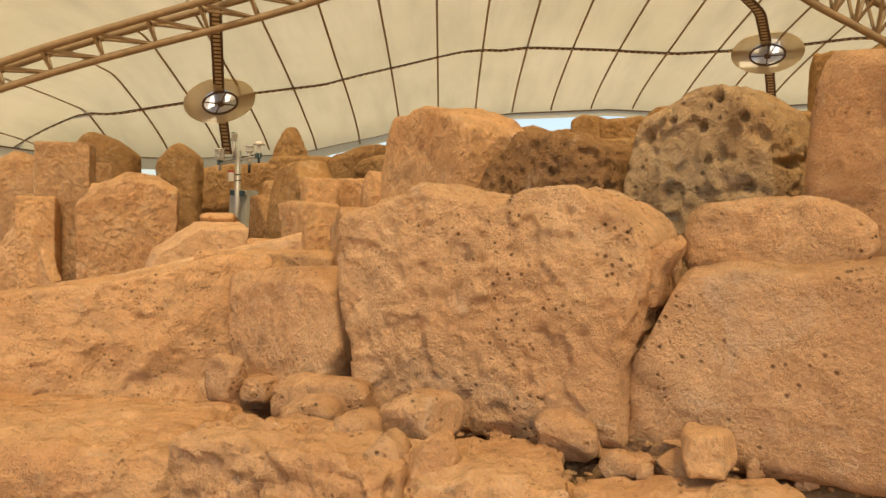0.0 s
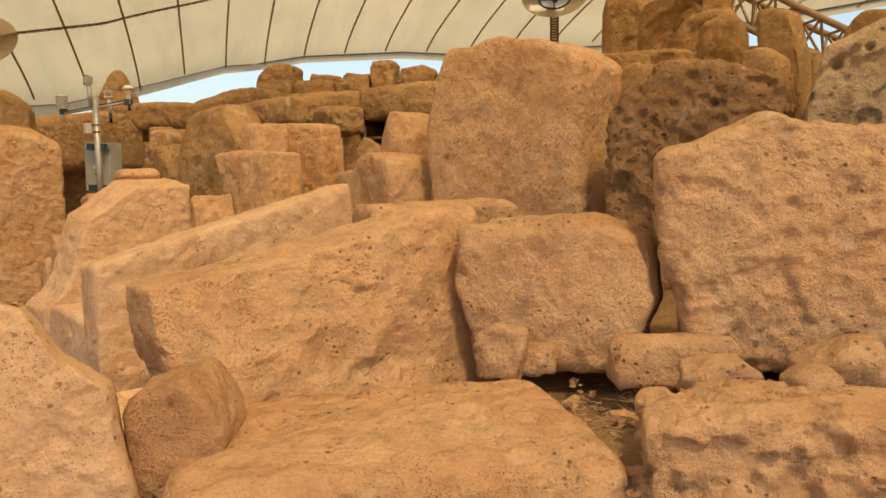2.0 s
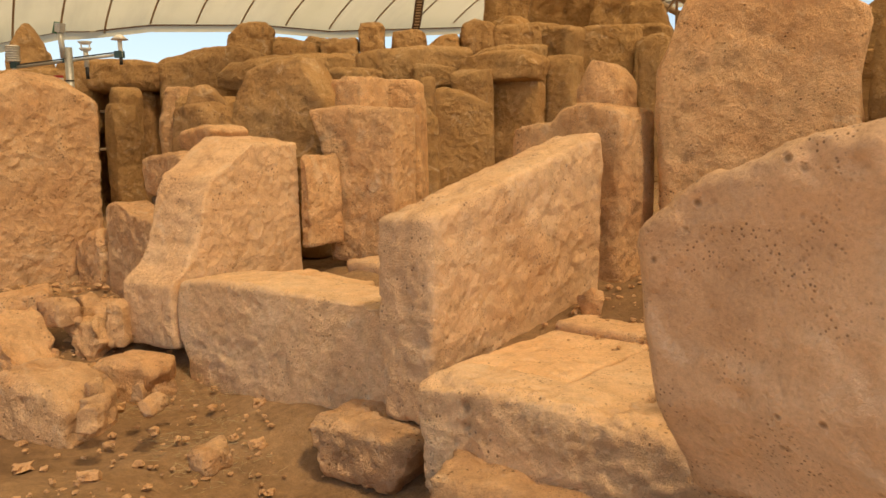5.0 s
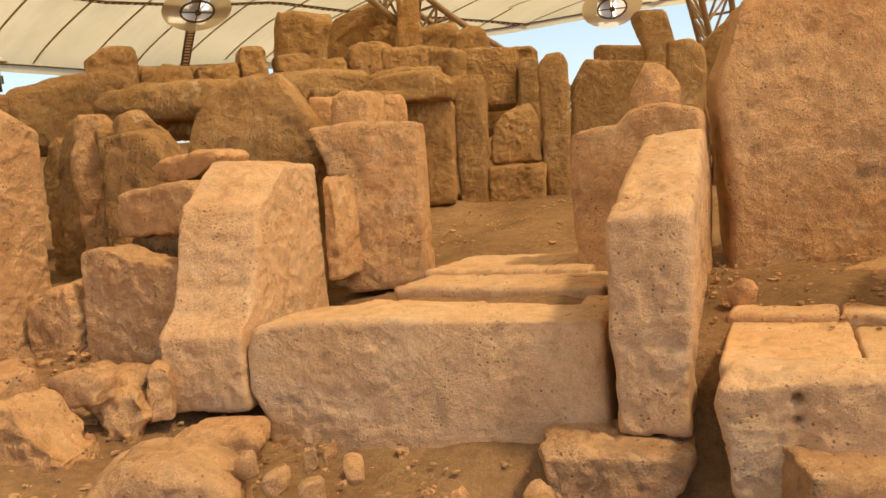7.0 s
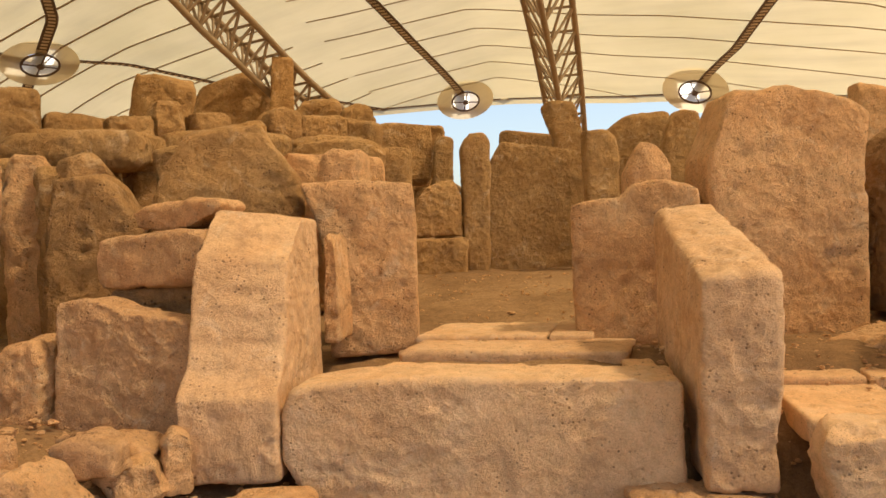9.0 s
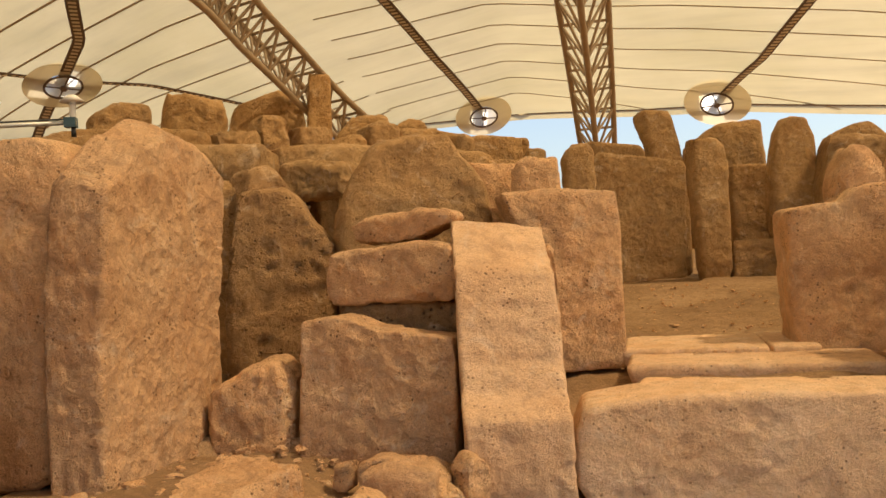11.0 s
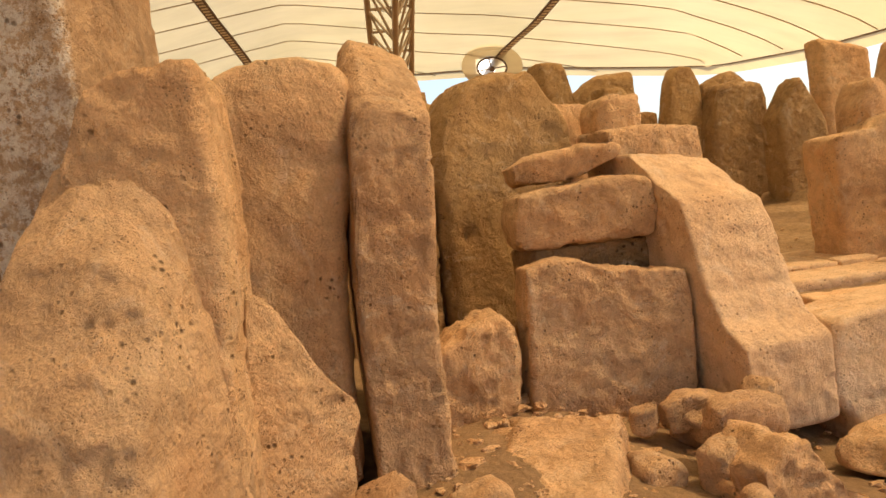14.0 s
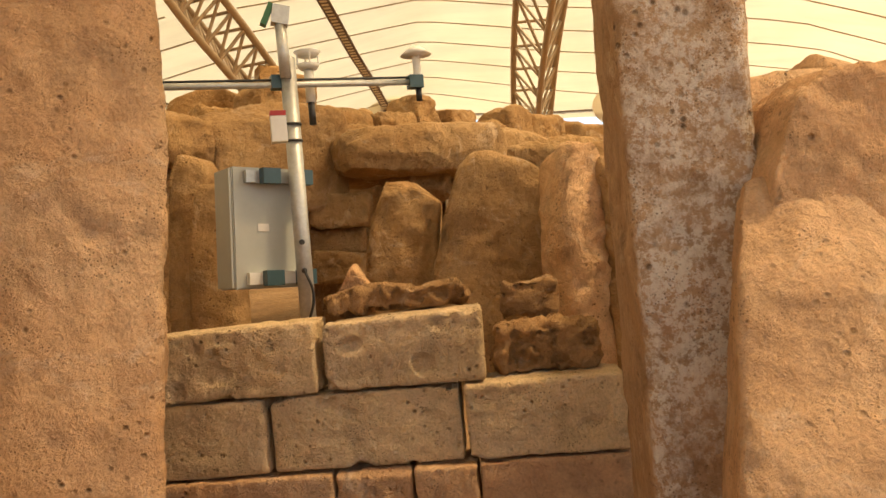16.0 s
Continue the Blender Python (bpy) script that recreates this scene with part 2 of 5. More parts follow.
def hash3(i, j, k, seed):
    n = (i * 374761393 + j * 668265263 + k * 1274126177 + seed * 974634777) & 0xFFFFFFFF
    n = ((n ^ (n >> 13)) * 1103515245) & 0xFFFFFFFF
    return ((n ^ (n >> 16)) & 0xFFFF) / 32767.5 - 1.0


def vnoise(p, seed=0):
    """Smooth value noise, -1 to 1, of an array of points."""
    f = np.floor(p)
    i = f.astype(np.int64)
    t = p - f
    t = t * t * t * (t * (t * 6 - 15) + 10)
    out = 0.0
    for a in (0, 1):
        for b in (0, 1):
            for c in (0, 1):
                w = (t[:, 0] if a else 1 - t[:, 0]) * (t[:, 1] if b else 1 - t[:, 1]) * (t[:, 2] if c else 1 - t[:, 2])
                out = out + w * hash3(i[:, 0] + a, i[:, 1] + b, i[:, 2] + c, seed)
    return out


def fbm(p, seed, octaves=4, gain=0.5):
    total, amp = 0.0, 1.0
    for o in range(octaves):
        total = total + amp * vnoise(p * 2 ** o + 13.7 * o, seed + o)
        amp *= gain
    return total


def along(values, t):
    values = np.asarray(values, float)
    if len(values) == 1:
        return np.full_like(t, values[0])
    xs = np.linspace(0, 1, len(values))
    k = np.clip(t, 0, 1)
    # soft interpolation between the given values
    i = np.minimum((k * (len(values) - 1)).astype(int), len(values) - 2)
    f = k * (len(values) - 1) - i
    f = 0.5 * f + 0.5 * f * f * (3 - 2 * f)
    return values[i] * (1 - f) + values[i + 1] * f


def box_grid(nx, ny, nz):
    """Points on the surface of a unit box and its quads, welded."""
    index, pts, quads = {}, [], []

    def vid(a, b, c):
        key = (a, b, c)
        if key not in index:
            index[key] = len(pts)
            pts.append((a / nx, b / ny, c / nz))
        return index[key]

    for a in range(nx):
        for b in range(ny):
            quads.append((vid(a, b, 0), vid(a, b + 1, 0), vid(a + 1, b + 1, 0), vid(a + 1, b, 0)))
            quads.append((vid(a, b, nz), vid(a + 1, b, nz), vid(a + 1, b + 1, nz), vid(a, b + 1, nz)))
    for a in range(nx):
        for c in range(nz):
            quads.append((vid(a, 0, c), vid(a + 1, 0, c), vid(a + 1, 0, c + 1), vid(a, 0, c + 1)))
            quads.append((vid(a, ny, c), vid(a, ny, c + 1), vid(a + 1, ny, c + 1), vid(a + 1, ny, c)))
    for b in range(ny):
        for c in range(nz):
            quads.append((vid(0, b, c), vid(0, b, c + 1), vid(0, b + 1, c + 1), vid(0, b + 1, c)))
            quads.append((vid(nx, b, c), vid(nx, b + 1, c), vid(nx, b + 1, c + 1), vid(nx, b, c + 1)))
    return np.array(pts), quads


ROCK_COUNT = [0]
CATS = {"boulder": "boulder", "rubble_stone": "rubble", "stone_bench": "altar block", "flat_stone": "flat stone", "leaning_slab": "stone slab"}


def rock_mesh(name, w, d, h, top=(1, 1), left=(0, 0), right=(0, 0), front=(0, 0), back=(0, 0), slope=0.0, edge=0.06, rough=0.02, pits=0, pit=0.03, cell=0.0, seed=1, dents=(), topd=(1, 1), cuts=14):
    """One worn block: rounded box, its sides and top shaped by short profiles, then broken up by noise, chips and pits."""
    c = 0.58 * cell if cell else max(0.02, max(w, h) / 40)
    n = [max(4, min(105, int(round(v / c)))) for v in (w, d, h)]
    p, quads = box_grid(*n)
    size = np.array([w, d, h])
    p = p * size
    r = min(edge, 0.48 * size.min())
    # pull the grid lines near the edges together so that the rounding stays smooth
    inner = np.clip(p, r, size - r)
    nrm = p - inner
    nrm = nrm / np.maximum(np.linalg.norm(nrm, axis=1, keepdims=True), 1e-9)
    p = inner + r * nrm
    u, s, v = p[:, 0] / w, p[:, 1] / d, p[:, 2] / h
    lo, hi = along(left, v), 1 + along(right, v)
    x = w * (lo + u * (hi - lo) - 0.5)
    f, b = along(front, v), along(back, v)
    y = f + s * (d - f - b)
    z = h * v * (1 + v * (along(top, u) - 1)) * (1 + slope * s * v) * along(topd, s) ** v
    q = np.stack([x, y, z], 1)
    rng = np.random.RandomState(seed * 11 + 5)
    scale = max(0.35, min(w, h))
    # flat breaks: planes that take off corners and edges
    mid = np.array([0, d / 2, h / 2])
    for _ in range(cuts):
        n_cut = rng.normal(size=3)
        n_cut[rng.randint(3)] *= 0.25
        n_cut /= np.linalg.norm(n_cut)
        reach = (q - mid) @ n_cut
        limit = reach.max() - rng.uniform(0.2, 1.0) * (0.45 * edge + 0.025 * scale)
        over = np.maximum(0, reach - limit)
        q = q - over[:, None] * n_cut * 0.92
    o = np.array([seed * 3.17, seed * 1.31, seed * 7.7])
    amp = rough
    disp = amp * 0.3 * fbm(q / (0.5 * scale) + o, seed, 2)
    fine = 3 if c < 0.0165 else 2 if c < 0.03 else 1
    ridge = 1 - np.abs(fbm(q / 0.2 + o * 2, seed + 50, fine, 0.5))
    disp = disp + amp * 0.32 * (ridge - 0.6)
    patch = smooth_step(-0.4, 0.35, fbm(q / 0.4 + o, seed + 33, 2))
    hackle = 1 - np.abs(fbm(q / 0.095 + o, seed + 70, fine, 0.62))
    disp = disp + amp * (0.12 + 0.5 * patch) * (hackle - 0.6)
    facet = fbm(q / (0.26 * scale) + o, seed + 90, 3)
    disp = disp - amp * 0.55 * smooth_step(0.3, 0.36, facet)
    rng = np.random.RandomState(seed * 7 + 3)
    for _ in range(pits):
        k = rng.randint(len(q))
        rad = pit * rng.uniform(0.35, 1.0) * (1.5 if rng.rand() < 0.15 else 1.0)
        rad = max(rad, c * 1.1)
        dist = np.linalg.norm((q - q[k]) * np.array([1, 1, rng.uniform(0.8, 1.5)]), axis=1)
        near = dist < rad
        disp[near] -= rad * 0.6 * (1 - (dist[near] / rad) ** 3)
    for du, dv, rad, deep in dents:
        dist = np.hypot(q[:, 0] - (du - 0.5) * w, q[:, 2] - dv * h)
        near = (dist < rad) & (s < 0.5)
        disp[near] -= deep * (1 - (dist[near] / rad) ** 2)
    q = q + nrm * disp[:, None]
    me = bpy.data.meshes.new(name)
    me.from_pydata(q.tolist(), [], quads)
    me.polygons.foreach_set("use_smooth", [True] * len(me.polygons))
    me.update()
    return me


def rock(name, label, x, y, z, w, d, h, yaw, mat="lime", tip=0.0, bend=0.0, seed=0, group="", kind="", **shape):
    """A stone whose front face is centred on x, y, stands on z and runs along yaw."""
    ROCK_COUNT[0] += 1
    me = rock_mesh(name, w, d, h, seed=seed or ROCK_COUNT[0], **shape)
    me.materials.append(MATS[mat])
    ob = new(name, me)
    ob.matrix_world = pose(x, y, z, bend, tip, yaw)
    return tagged(ob, label, CATS.get(name, "stone block"), group, kind)


def tube(bm, a, b, r, sides=8):
    a, b = Vector(a), Vector(b)
    q = (b - a).to_track_quat("Z", "Y").to_matrix().to_4x4()
    bmesh.ops.create_cone(bm, cap_ends=True, segments=sides, radius1=r, radius2=r, depth=(b - a).length, matrix=Matrix.Translation((a + b) / 2) @ q)


def curve_tube(name, pts, r, material, parent, label=""):
    cu = bpy.data.curves.new(name, "CURVE")
    cu.dimensions, cu.bevel_depth, cu.bevel_resolution, cu.use_fill_caps = "3D", r, 3, True
    sp = cu.splines.new("POLY")
    sp.points.add(len(pts) - 1)
    for q, p in zip(sp.points, pts):
        q.co = (*p, 1)
    cu.materials.append(material)
    ob = new(name, cu)
    ob.parent = parent
    if label:
        ob["label"] = label
    return ob


def block(bm, x0, y0, z0, x1, y1, z1):
    bmesh.ops.create_cube(bm, size=1.0, matrix=Matrix.Translation(((x0 + x1) / 2, (y0 + y1) / 2, (z0 + z1) / 2)) @ Matrix.Diagonal((x1 - x0, y1 - y0, z1 - z0, 1)))


# ---- ground ----
def facade_x(y):
    """Where the walls that hold the raised court begin."""
    return np.interp(y, [2.0, 4.2, 5.0, 6.2, 8.1, 9.7, 10.2, 11.0, 12.0, 20.0], [-1.2, -1.9, -2.4, -2.45, -3.0, -3.2, -4.0, -5.4, -4.7, -4.7])


def ground_z(x, y):
    x, y = np.asarray(x, float), np.asarray(y, float)
    court = smooth_step(-0.05, 0.25, x - facade_x(y)) * smooth_step(4.0, 4.6, y + 0.35 * x + 1.1)
    z = 0.34 * court + 0.16 * court * smooth_step(-2.4, -0.9, x) + 0.36 * court * smooth_step(-1.0, 3.5, x) + 0.25 * court * smooth_step(9.5, 12.0, y)
    bank = smooth_step(-2.75, -2.1, x) * (0.55 * smooth_step(0.9, 1.7, y) + 0.45 * smooth_step(1.9, 3.0, y)) * (1 - smooth_step(3.95, 4.5, y - 0.4 * (x + 1.2)))
    bank2 = smooth_step(-3.9, -3.5, x + 0.3 * (y - 2.5)) * smooth_step(1.6, 2.2, y) * (1 - smooth_step(3.0, 4.2, y))
    foot = smooth_step(-6.4, -5.4, x) * smooth_step(8.6, 10.0, y) * (1 - court)
    rise = 0.66 + 0.12 * smooth_step(-1.3, 0.3, x) + 0.1 * smooth_step(0.1, 0.9, x)
    z = np.maximum(z, rise * bank + 0.1 * smooth_step(0.2, 0.8, x) * smooth_step(1.6, 2.3, y) * bank)
    z = np.maximum(z, 0.55 * bank2)
    door = smooth_step(-2.95, -2.7, x) * (1 - smooth_step(-1.4, -1.0, x)) * smooth_step(6.0, 6.3, y) * (1 - smooth_step(8.0, 8.3, y))
    z = np.maximum(z, 0.33 * foot) + 0.1 * door
    z = z - 0.28 * (1 - smooth_step(0.3, 1.1, np.hypot(x + 3.35, y - 5.7))) * (1 - court)
    z = z - 0.2 * (1 - smooth_step(0.3, 1.9, np.hypot(x + 3.8, y - 7.2))) * (1 - court)
    z = z + 2.4 * smooth_step(14, 30, np.hypot(x + 2, y - 4)) * smooth_step(-2, 12, y)
    return z


def build_ground():
    def axis(lo, hi, fine_lo, fine_hi, step):
        return np.concatenate([lo + (fine_lo - lo) * np.linspace(0, 1, 26)[:-1] ** 0.35, np.arange(fine_lo, fine_hi, step), fine_hi + (hi - fine_hi) * np.linspace(0, 1, 26) ** 3.0])
    xs, ys = axis(-900, 900, -9, 7, 0.075), axis(-900, 900, -1, 15, 0.075)
    gx, gy = np.meshgrid(xs, ys, indexing="ij")
    p = np.stack([gx.ravel(), gy.ravel(), np.zeros(gx.size)], 1)
    near = 1 - smooth_step(20, 40, np.hypot(p[:, 0], p[:, 1] - 6))
    z = ground_z(p[:, 0], p[:, 1]) + near * (0.035 * fbm(p / 0.9, 5, 3) + 0.018 * fbm(p / 0.2, 9, 3))
    p[:, 2] = z
    ny = len(ys)
    quads = [(i * ny + j, (i + 1) * ny + j, (i + 1) * ny + j + 1, i * ny + j + 1) for i in range(len(xs) - 1) for j in range(ny - 1)]
    return tagged(mesh_object("ground", p, quads, EARTH), "dusty brown earth floor with grit between stones", "ground", kind="structure")


build_ground()


# ---- tent ----
TCX, TCY = 4.0, 14.0


def tent_radius(az):
    """Distance from the tent's middle to its edge; az in radians from north, clockwise."""
    base = np.interp(np.degrees(az) % 360, [0, 45, 90, 112, 135, 158, 180, 225, 265, 285, 300, 315, 360], [33, 31, 31, 32, 30, 24, 19, 19, 17, 20, 28, 31, 33])
    return base - 2.2 * np.abs(np.sin(az * 4.5 + 0.4)) ** 0.8


def tent_z(x, y):
    dx, dy = np.asarray(x, float) - TCX, np.asarray(y, float) - TCY
    az = np.arctan2(dx, dy)
    rho = np.hypot(dx, dy) / tent_radius(az)
    low = np.interp(np.degrees(az) % 360, [0, 10, 17, 28, 60, 75, 88, 97, 117, 126, 180, 225, 270, 300, 325, 336, 345, 352, 360], [7.95, 7.95, 7.6, 7.8, 8.4, 9.0, 8.1, 7.7, 6.0, 5.6, 5.6, 6.0, 5.2, 4.0, 4.2, 4.76, 6.1, 7.3, 7.95])
    return low + (13.5 - low) * np.maximum(0, 1 - rho) ** 0.65, rho


def build_tent():
    na, nr = 180, 40
    verts, quads = [], []
    for j in range(nr + 1):
        for i in range(na):
            az = 2 * math.pi * i / na
            r = float(tent_radius(np.array(az))) * j / nr
            x, y = TCX + r * math.sin(az), TCY + r * math.cos(az)
            verts.append((x, y, float(tent_z(x, y)[0])))
    ring_at = [(-9.9, 34.16), (14.6, 35.3), (31.6, 23.5), (32.0, 11.4)]
    for j in range(nr):
        for i in range(na):
            a, b = j * na + i, j * na + (i + 1) % na
            mx, my = (verts[a][0] + verts[b + na][0]) / 2, (verts[a][1] + verts[b + na][1]) / 2
            if min(math.hypot(mx - hx, my - hy) for hx, hy in ring_at) > 0.75:
                quads.append((a, b, b + na, a + na))
    tent = tagged(mesh_object("tent_membrane", verts, quads, TENT), "cream translucent tent membrane stretched over the whole site", "tent", kind="structure")

    def strip(name, pts, width, drop, material, label=""):
        pts = [Vector((x, y, float(tent_z(x, y)[0]) - drop)) for x, y in pts if float(tent_z(x, y)[1]) < 0.995]
        if len(pts) < 3:
            return None
        vs, fs = [], []
        for k, p in enumerate(pts):
            d = (pts[min(k + 1, len(pts) - 1)] - pts[max(k - 1, 0)]).normalized()
            side = d.cross(Vector((0, 0, 1))).normalized() * width / 2
            vs += [p - side, p + side, p + side - Vector((0, 0, 0.03)), p - side - Vector((0, 0, 0.03))]
        for k in range(len(pts) - 1):
            for e in range(4):
                fs.append((4 * k + e, 4 * k + (e + 1) % 4, 4 * k + 4 + (e + 1) % 4, 4 * k + 4 + e))
        return mesh_object(name, vs, fs, material, tent, label, smooth=False)

    for x in np.arange(-24, 32, 2.15):
        strip("seam", [(x, y) for y in np.arange(27, 50, 0.8)], 0.09, 0.03, SEAM)
    ex, ey = math.sin(radians(75.5)), math.cos(radians(75.5))
    for s in np.arange(-26, 4, 2.0):
        strip("seam", [(30 + s * ex - w * ey, 17 + s * ey + w * ex) for w in np.arange(-24, 11, 0.8)], 0.07, 0.03, SEAM)
    def through_points(pts):
        """Even steps along a line of corner points."""
        pts = np.array(pts, float)
        run = np.concatenate([[0], np.cumsum(np.hypot(*np.diff(pts, axis=0).T))])
        at = np.linspace(0, run[-1], int(run[-1] / 0.6) + 2)
        return list(zip(np.interp(at, run, pts[:, 0]), np.interp(at, run, pts[:, 1])))

    belts = [
        through_points([(-6.0, 21.0), (-8.07, 27.3), (-9.9, 34.16), (-10.7, 38.1), (-11.6, 43)]),
        through_points([(7.0, 25.0), (10.9, 29.8), (12.9, 32.0), (14.6, 35.3), (16.9, 40.2), (18, 43)]),
        through_points([(-20.5, 29.0), (-17.8, 32.3), (-14.5, 33.9), (-9.9, 34.2), (-3.8, 35.6), (2.6, 37.6), (8.5, 36.9), (14.7, 35.25), (22, 32), (30, 27)]),
        through_points([(10, 20.3), (18.3, 21.6), (24.3, 22.6), (33.5, 23.8)]),
        through_points([(16, 4.0), (24.1, 7.3), (28.3, 9.05), (33.5, 12.2)]),
    ]
    for line in belts:
        strip("belt", line, 0.46, 0.07, BELT, "dark laced belt")
        vs, fs = [], []
        for (x0, y0), (x1, y1) in zip(line[:-1], line[1:]):
            for f in (0.15, 0.65):
                c = [(x0 + (x1 - x0) * g, y0 + (y1 - y0) * g) for g in (f, f + 0.22)]
                if max(float(tent_z(*q)[1]) for q in c) > 0.985:
                    continue
                d = (Vector((x1, y1, 0)) - Vector((x0, y0, 0))).normalized()
                side = Vector((-d.y, d.x, 0)) * 0.13
                k = len(vs)
                for q in c:
                    base = Vector((q[0], q[1], float(tent_z(*q)[0]) - 0.115))
                    vs += [base - side, base + side, base + side - Vector((0, 0, 0.02)), base - side - Vector((0, 0, 0.02))]
                fs += [(k, k + 1, k + 5, k + 4), (k + 2, k + 3, k + 7, k + 6), (k + 1, k + 2, k + 6, k + 5), (k + 3, k, k + 4, k + 7), (k, k + 3, k + 2, k + 1), (k + 4, k + 5, k + 6, k + 7)]
        mesh_object("lacing", vs, fs, LACE, tent, "pale rope stitches", smooth=False)
    # rim rope along the edge
    rim = []
    for i in range(0, 361):
        az = math.radians(i)
        r = float(tent_radius(np.array(az))) * 0.985
        rim.append((TCX + r * math.sin(az), TCY + r * math.cos(az)))
    strip("edge_cable", rim, 0.3, 0.06, BELT, "dark edge cable")
    for x, y in ring_at:
        z = float(tent_z(x, y)[0])
        e = 0.5
        slope_v = Vector((-(float(tent_z(x + e, y)[0]) - float(tent_z(x - e, y)[0])) / (2 * e), -(float(tent_z(x, y + e)[0]) - float(tent_z(x, y - e)[0])) / (2 * e), 1)).normalized()
        slope_v = (slope_v - 0.25 * (Vector((x - TCX, y - TCY, 0)).normalized()) * -1).normalized()
        m = Matrix.Translation((x, y, z - 0.15)) @ slope_v.to_track_quat("Z", "Y").to_matrix().to_4x4()
        bm = bmesh.new()
        rings = [[bm.verts.new(m @ Vector((rad * math.cos(2 * math.pi * k / 32), rad * math.sin(2 * math.pi * k / 32), -0.16))) for k in range(32)] for rad in (0.72, 1.55)]
        for k in range(32):
            bm.faces.new((rings[0][k], rings[1][k], rings[1][(k + 1) % 32], rings[0][(k + 1) % 32]))
        part("halo", bm, HALO, tent, "darker doubled membrane")
        bm = bmesh.new()
        bmesh.ops.create_circle(bm, cap_ends=True, segments=32, radius=0.72, matrix=m @ Matrix.Translation((0, 0, -0.2)))
        part("clear_disc", bm, CLEAR, tent, "white clear disc")
        bm = bmesh.new()
        for k in range(32):
            a, b = 2 * math.pi * k / 32, 2 * math.pi * (k + 1) / 32
            tube(bm, m @ Vector((0.74 * math.cos(a), 0.74 * math.sin(a), -0.26)), m @ Vector((0.74 * math.cos(b), 0.74 * math.sin(b), -0.26)), 0.05, 6)
        part("ring", bm, BELT, tent, "dark steel ring")
        bm = bmesh.new()
        for k in range(4):
            a = math.pi / 2 * k
            tube(bm, m @ Vector((0, 0, -0.3)), m @ Vector((0.74 * math.cos(a), 0.74 * math.sin(a), -0.3)), 0.03, 6)
        bmesh.ops.create_cone(bm, cap_ends=True, segments=16, radius1=0.14, radius2=0.14, depth=0.1, matrix=m @ Matrix.Translation((0, 0, -0.32)))
        part("hub", bm, BELT, tent, "bolted hub plate")
    return tent


build_tent()


def arch_truss(label, pts, spread):
    """A steel arch of three tubes with struts; pts are points of its axis."""
    arch = tagged(new("arch_truss"), label, "arch truss", "arches of the tent")
    pts = [Vector(p) for p in pts]
    # resample a smooth curve through the points
    fine = []
    for k in range(len(pts) - 1):
        p0, p1, p2, p3 = pts[max(k - 1, 0)], pts[k], pts[k + 1], pts[min(k + 2, len(pts) - 1)]
        for j in range(6):
            t = j / 6
            fine.append(0.5 * ((2 * p1) + (p2 - p0) * t + (2 * p0 - 5 * p1 + 4 * p2 - p3) * t * t + (3 * p1 - p0 - 3 * p2 + p3) * t ** 3))
    fine.append(pts[-1])
    chords = [[], [], []]
    for k, p in enumerate(fine):
        d = (fine[min(k + 1, len(fine) - 1)] - fine[max(k - 1, 0)]).normalized()
        side = d.cross(Vector((0, 0, 1))).normalized()
        up = side.cross(d).normalized()
        t = k / (len(fine) - 1)
        f = spread * (0.45 + 0.55 * math.sin(math.pi * min(1, t * 1.0 + 0.08)))
        chords[0].append(p + side * f * 0.5)
        chords[1].append(p - side * f * 0.5)
        chords[2].append(p - up * f * 0.95)
    for c in chords:
        curve_tube("chord", c, 0.11, STEEL_TENT, arch, "brown painted steel tube")
    for k in range(0, len(fine) - 1):
        for a, b in ((chords[0][k], chords[2][k]), (chords[1][k], chords[2][k]), (chords[0][k], chords[1][k]), (chords[2][k], chords[0][k + 1]), (chords[2][k], chords[1][k + 1])):
            bm = bmesh.new()
            tube(bm, a, b, 0.05, 6)
            part("strut", bm, STEEL_TENT, arch)
    return arch


arch_truss("inclined brown steel arch truss carrying the tent", [(25.0, 17.5, 1.5), (20.0, 20.3, 4.4), (15.3, 21.6, 6.6), (11.5, 22.0, 8.7), (8.5, 22.2, 10.2), (2.0, 22.5, 11.0), (-4.6, 23.6, 9.0), (-13.0, 22.5, 6.0), (-19.0, 21.0, 2.5)], 1.2)
arch_truss("steep brown steel arch truss rising over the site", [(26.5, 15.8, 2.0), (23.5, 15.1, 5.6), (18.0, 13.8, 9.0), (9.0, 11.6, 11.2), (-3.0, 8.6, 10.4), (-14.0, 6.0, 7.4), (-19, 4.3, 4.0)], 1.6)

# ---- stones ----
rock("boulder", "large rough orange limestone boulder standing in a row of blocks", 0.09, 2.93, 0.80, 1.38, 0.55, 0.98, -33, top=(0.87,0.89,0.94,0.99,0.96,0.93,0.92,0.96,0.97,0.92,0.84), left=(0.08,0.08,0.02,0.01,0.01), right=(-0.06,-0.06,-0.03,-0.01,-0.03), cell=.02, rough=0.03, pits=40, edge=.07, cuts=5)
rock("stone_block", "small rounded limestone block beside a larger boulder", -0.79, 3.60, 0.76, 0.83, 0.42, 0.64, -42, top=(0.95,0.96,0.98,0.99,1.00,0.94,0.85), edge=.07, left=(0.07,0.07,0.00,0.01,0.01), right=(-0.07,-0.07,-0.00,-0.01,-0.03), pits=14, cuts=6, pit=0.02)
rock("stone_block", "broad smooth orange limestone block at the end of the row", 1.08, 2.43, 0.78, 1.08, 1.00, 0.73, -28, top=(0.45,0.94,0.98,0.95,0.98,1.00,0.99), left=(0.02,0.02,0.02,0.02,0.05), edge=.08, pits=30, right=(-0.00,-0.00,-0.00,-0.01,-0.01), cuts=4)
